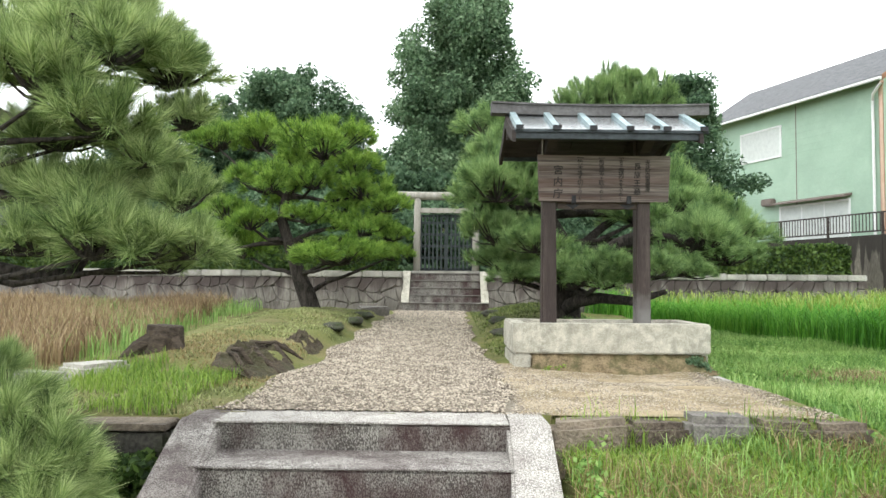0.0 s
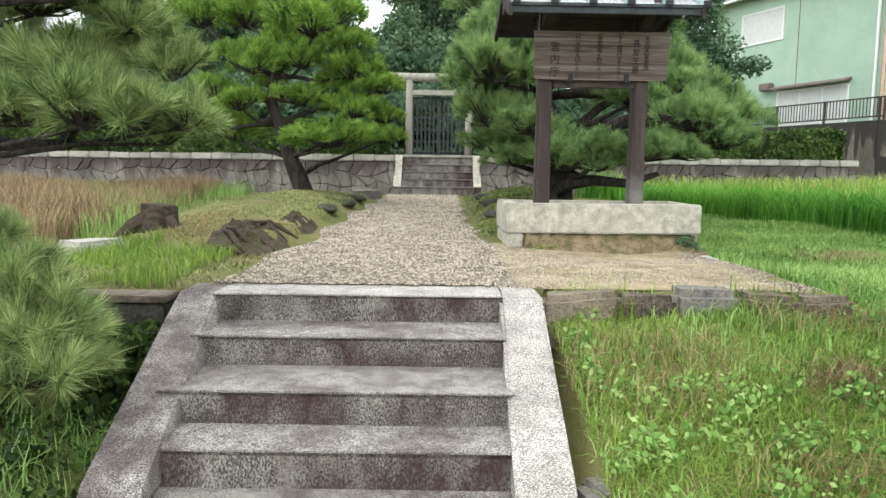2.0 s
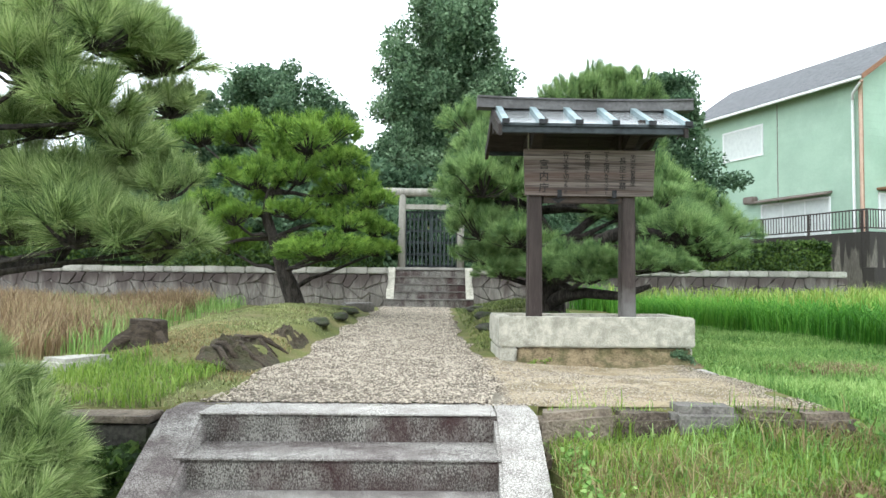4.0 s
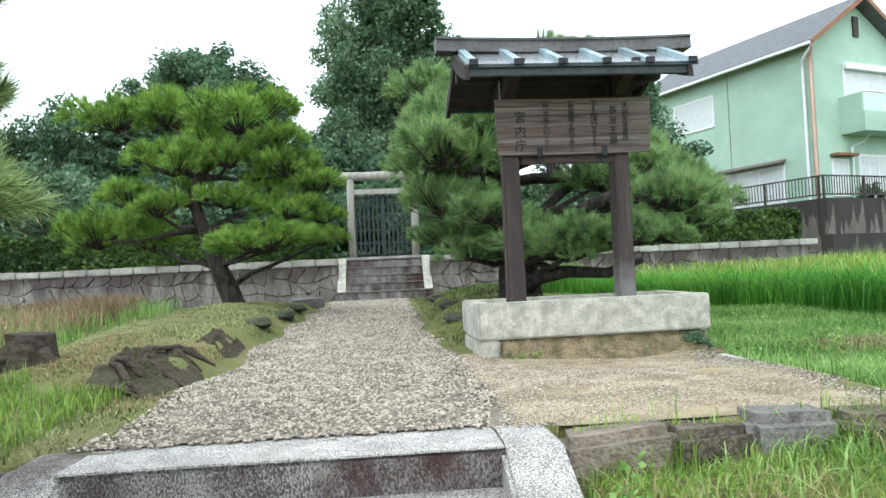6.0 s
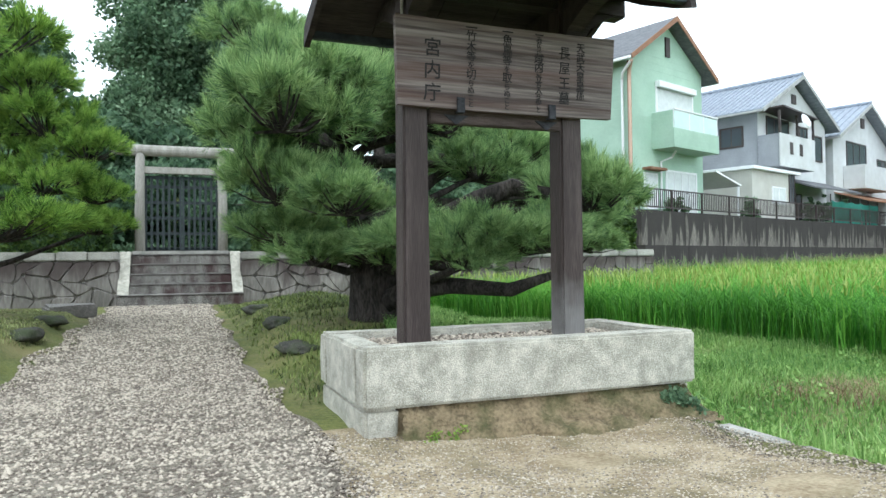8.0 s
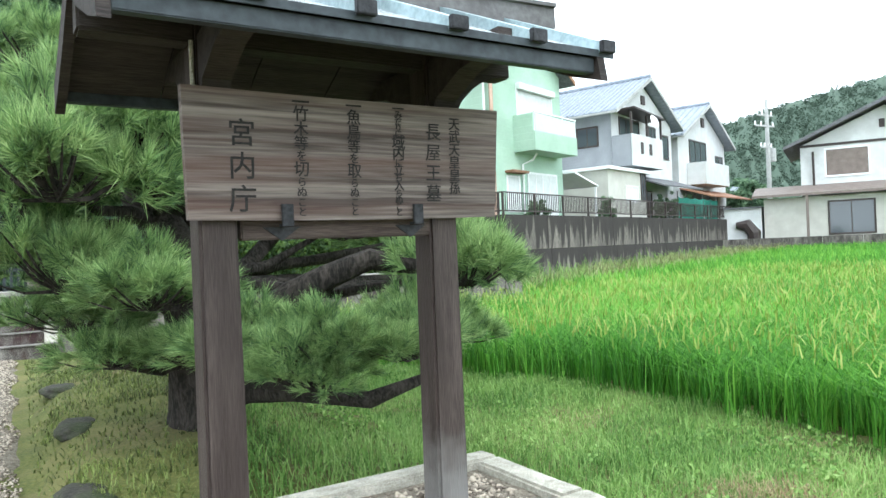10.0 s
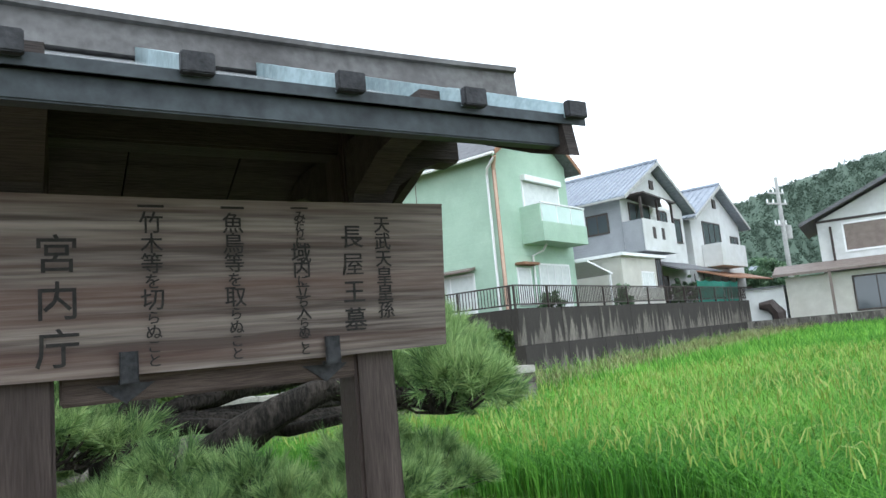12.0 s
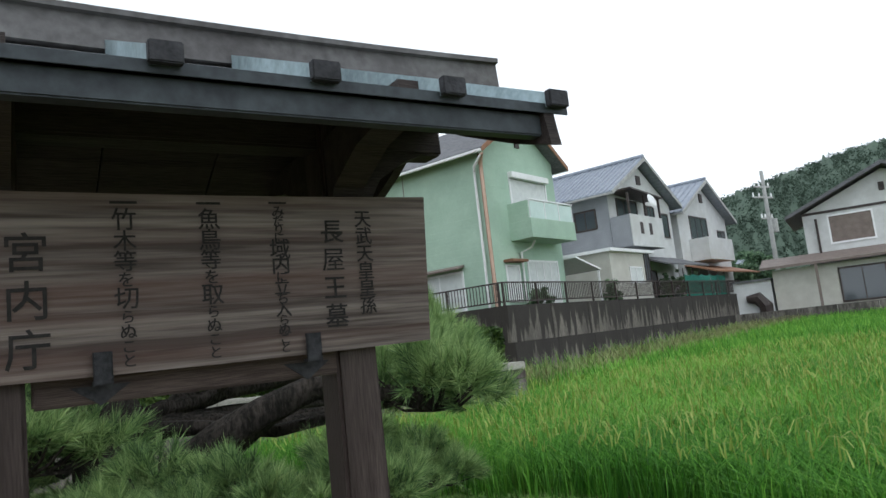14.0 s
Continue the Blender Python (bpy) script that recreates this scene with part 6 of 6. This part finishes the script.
part("trim", block(-0.6, 8.4, -0.05, 0.0, 6.8, 6.95), M_RAIL, h4)
part("lean_to_roof", prism([(-2.6, 3.75), (0.0, 4.35), (0.0, 4.5), (-2.6, 3.9)], -3.2, 9.0), M_DULLBROWN, h4)
part("lean_to_wall", block(-2.6, 8.6, -2.0, -0.02, 0.6, 3.7), M_CREAM, h4)
window(h4, "u", 0.9, 3.1, 1.5, 3.3, -2.0, M_GLASS, -1, 0.1, "terrace_door", 1)
part("lean_to_post", block(-0.3, -0.15, -3.05, -2.9, 0.6, 3.75), M_DULLBROWN, h4)
part("lean_to_post", block(3.9, 4.05, -3.05, -2.9, 0.6, 3.75), M_DULLBROWN, h4)
window(h4, "u", 6.0, 8.0, 1.6, 3.2, -2.0, M_GLASS, -1, 0.1, "terrace_door", 1)
part("downpipe", tube([(0.1, -0.2, 6.5), (0.1, -0.2, 4.4)], [0.07, 0.07], 6), M_RAIL, h4)
shed = empty("shed", QM, "small white shed beside the white house", "shed")
part("wall", block(-4.9, -2.75, -2.0, 0.5, 0.6, 3.2), M_WHITEWALL, shed)
part("roof", block(-5.0, -2.7, -2.15, 0.6, 3.2, 3.3), M_SLATE, shed)
bm = tube([(-3.2, -2.1, 0.6), (-3.2, -2.1, 1.7), (-3.6, -2.1, 2.2), (-4.2, -2.1, 2.2)], [0.35, 0.4, 0.4, 0.2], 8)
part("tarp", bm, M_RAIL, shed, "dark tarpaulin")
low = empty("garden_wall", QM, "low dark concrete wall at the edge of the field", "wall", kind="structure")
for i in range(9):
    part("block", block(-5.5 + 2 * i, -3.52 + 2 * i, -3.4, -3.2, -0.2, 1.35, 0.01), M_CONC, low)
h5 = empty("house", QM, "low white outbuilding between the houses", "house")
part("wall", block(-11.5, -5.2, 14, 20, 1.0, 4.6), M_WHITEWALL, h5)
part("roof", prism([(14 - 0.6, 4.5), (17, 5.9), (20.6, 4.5)], -12, -4.8), M_BLUETILE, h5)

for x, y, high, seed in ((47.0, 42.5, 6.2, 61), (51.5, 42.0, 7.0, 62), (56.0, 44.5, 6.4, 63), (43.5, 45.0, 5.6, 64)):
    tree("tree", "dark green tree behind the far houses", x, y, 0.4, 2.0,
         [(0, 0, high * 0.68, 2.2, high * 0.26), (1.6, 0, high * 0.52, 1.8, high * 0.24), (-1.6, 0, high * 0.5, 1.8, high * 0.24), (0.2, -0.4, high * 0.34, 2.2, high * 0.22)], 9000, 0.24, M_LEAF_B, seed, 0.6, 70, 0.18)
for u, w, high, seed in ((9.6, 0.75, 1.3, 71), (16.2, 0.85, 1.5, 72), (17.6, 0.9, 1.8, 73), (21.2, 1.3, 1.7, 74), (3.6, 0.85, 0.95, 75)):
    spot = HM @ Vector((u, w, 2.45))
    tree("shrub", "leafy garden shrub behind the terrace railing", spot.x, spot.y, 2.45, 0.3,
         [(0, 0, high * 0.6, 0.34, high * 0.36), (0.3, 0.1, high * 0.4, 0.3, high * 0.3), (-0.3, 0, high * 0.42, 0.3, high * 0.3)], 1500, 0.085, M_LEAF_A, seed, 0.16, 24, 0.03)

# ---- tiled house beyond the fallow field ----
h6 = empty("house", pose(-19.5, 31.0, 0, 0, 0, -8), "low house with a grey tiled roof beyond the fallow field", "house")
part("wall", block(-5, 5, -3, 3, 0.0, 3.0), M_CREAM, h6)
for side in (-1, 1):
    slope = part("roof", prism([(0, 4.9), (side * 3.8, 2.85), (side * 3.8, 3.0), (0, 5.08)], -5.6, 5.6), M_SLATE, h6)
    for i in range(30):
        x = -5.5 + 11.0 * i / 29
        part("tile_rib", tube([(x, 0, 5.1), (x, side * 3.8, 3.02)], [0.06, 0.06], 6), M_SLATE, slope)
part("ridge", block(-5.6, 5.6, -0.18, 0.18, 5.0, 5.35, 0.04), M_SLATE, h6)
window(h6, "u", 1.0, 3.2, 1.0, 2.4, -3, M_GLASS, -1, 0.08, "window", 1)

# ---- utility pole ----
PX, PY = 50.0, 37.9
pole = empty("utility_pole", pose(PX, PY, 0.5), "grey concrete utility pole with insulators and a transformer", "utility pole")
part("mast", tube([(0, 0, 0), (0, 0, 11.3)], [0.20, 0.13], 10), M_GREYPOLE, pole)
for z, l in ((10.0, 1.1), (9.2, 1.4), (7.6, 0.8)):
    part("crossarm", block(-l, l * 0.6, -0.06, 0.06, z, z + 0.12), M_GREYPOLE, pole)
    for k in range(4):
        x = -l + k * l * 0.5
        part("insulator", tube([(x, 0, z + 0.1), (x, 0, z + 0.4)], [0.07, 0.05], 7), M_WHITE, pole)
part("transformer", tube([(0.5, 0, 6.6), (0.5, 0, 7.6)], [0.28, 0.28], 12), M_GREYPOLE, pole)

# ---- wooded hill ----
v, f = [], []
na, nr = 240, 26
rng = np.random.default_rng(77)
for j in range(nr):
    for i in range(na):
        b = radians(20 + 75 * i / (na - 1))
        r = 260 + 340 * j / (nr - 1)
        prof = 0.135 + 0.075 * smooth01(radians(47), radians(66), b) + 0.012 * math.sin(9 * b)
        prof = float(prof) * float(smooth01(radians(40), radians(50), b))
        h = 490 * prof * float(smooth01(0, 0.85, j / (nr - 1))) + 2.2 * rng.normal() * (j > 2) * 0.9
        v.append((r * math.sin(b), r * math.cos(b), h - 1))
for j in range(nr - 1):
    for i in range(na - 1):
        k = j * na + i
        f.append((k, k + 1, k + na + 1, k + na))
# Bluish grey-green with little contrast: distance haze is mixed into these colours.
M_HILL = material("wooded_hillside", (0.06, 0.09, 0.066), (0.09, 0.125, 0.092), 0.05, 0.95, 0.8, 0.35)
M_FARLEAF = leafy("far_leaves", (0.06, 0.088, 0.066), (0.07, 0.10, 0.075), (0.082, 0.115, 0.085), trans=0.15, rough=0.95, patch=0.02)
hill = tagged(soup("backdrop", v, f, M_HILL), "distant hill covered with green woods", "hill", kind="structure")
rng = np.random.default_rng(78)
n = 5200
b = np.radians(rng.uniform(40, 80, n))
j = rng.uniform(0.25, 1.0, n)
r = 260 + 340 * j
prof = (0.135 + 0.075 * smooth01(radians(47), radians(66), b) + 0.012 * np.sin(9 * b)) * smooth01(radians(40), radians(50), b)
c = np.stack([r * np.sin(b), r * np.cos(b), 490 * prof * smooth01(0, 0.85, j) - 1], -1)
vv, ff = leaf_cloud(rng, c, rng.uniform(2.5, 5.0, n), 110000, 1.1)
tagged(soup("far_woods", vv, ff, M_FARLEAF), "far green woods on the hillside", "woods", kind="stuff")
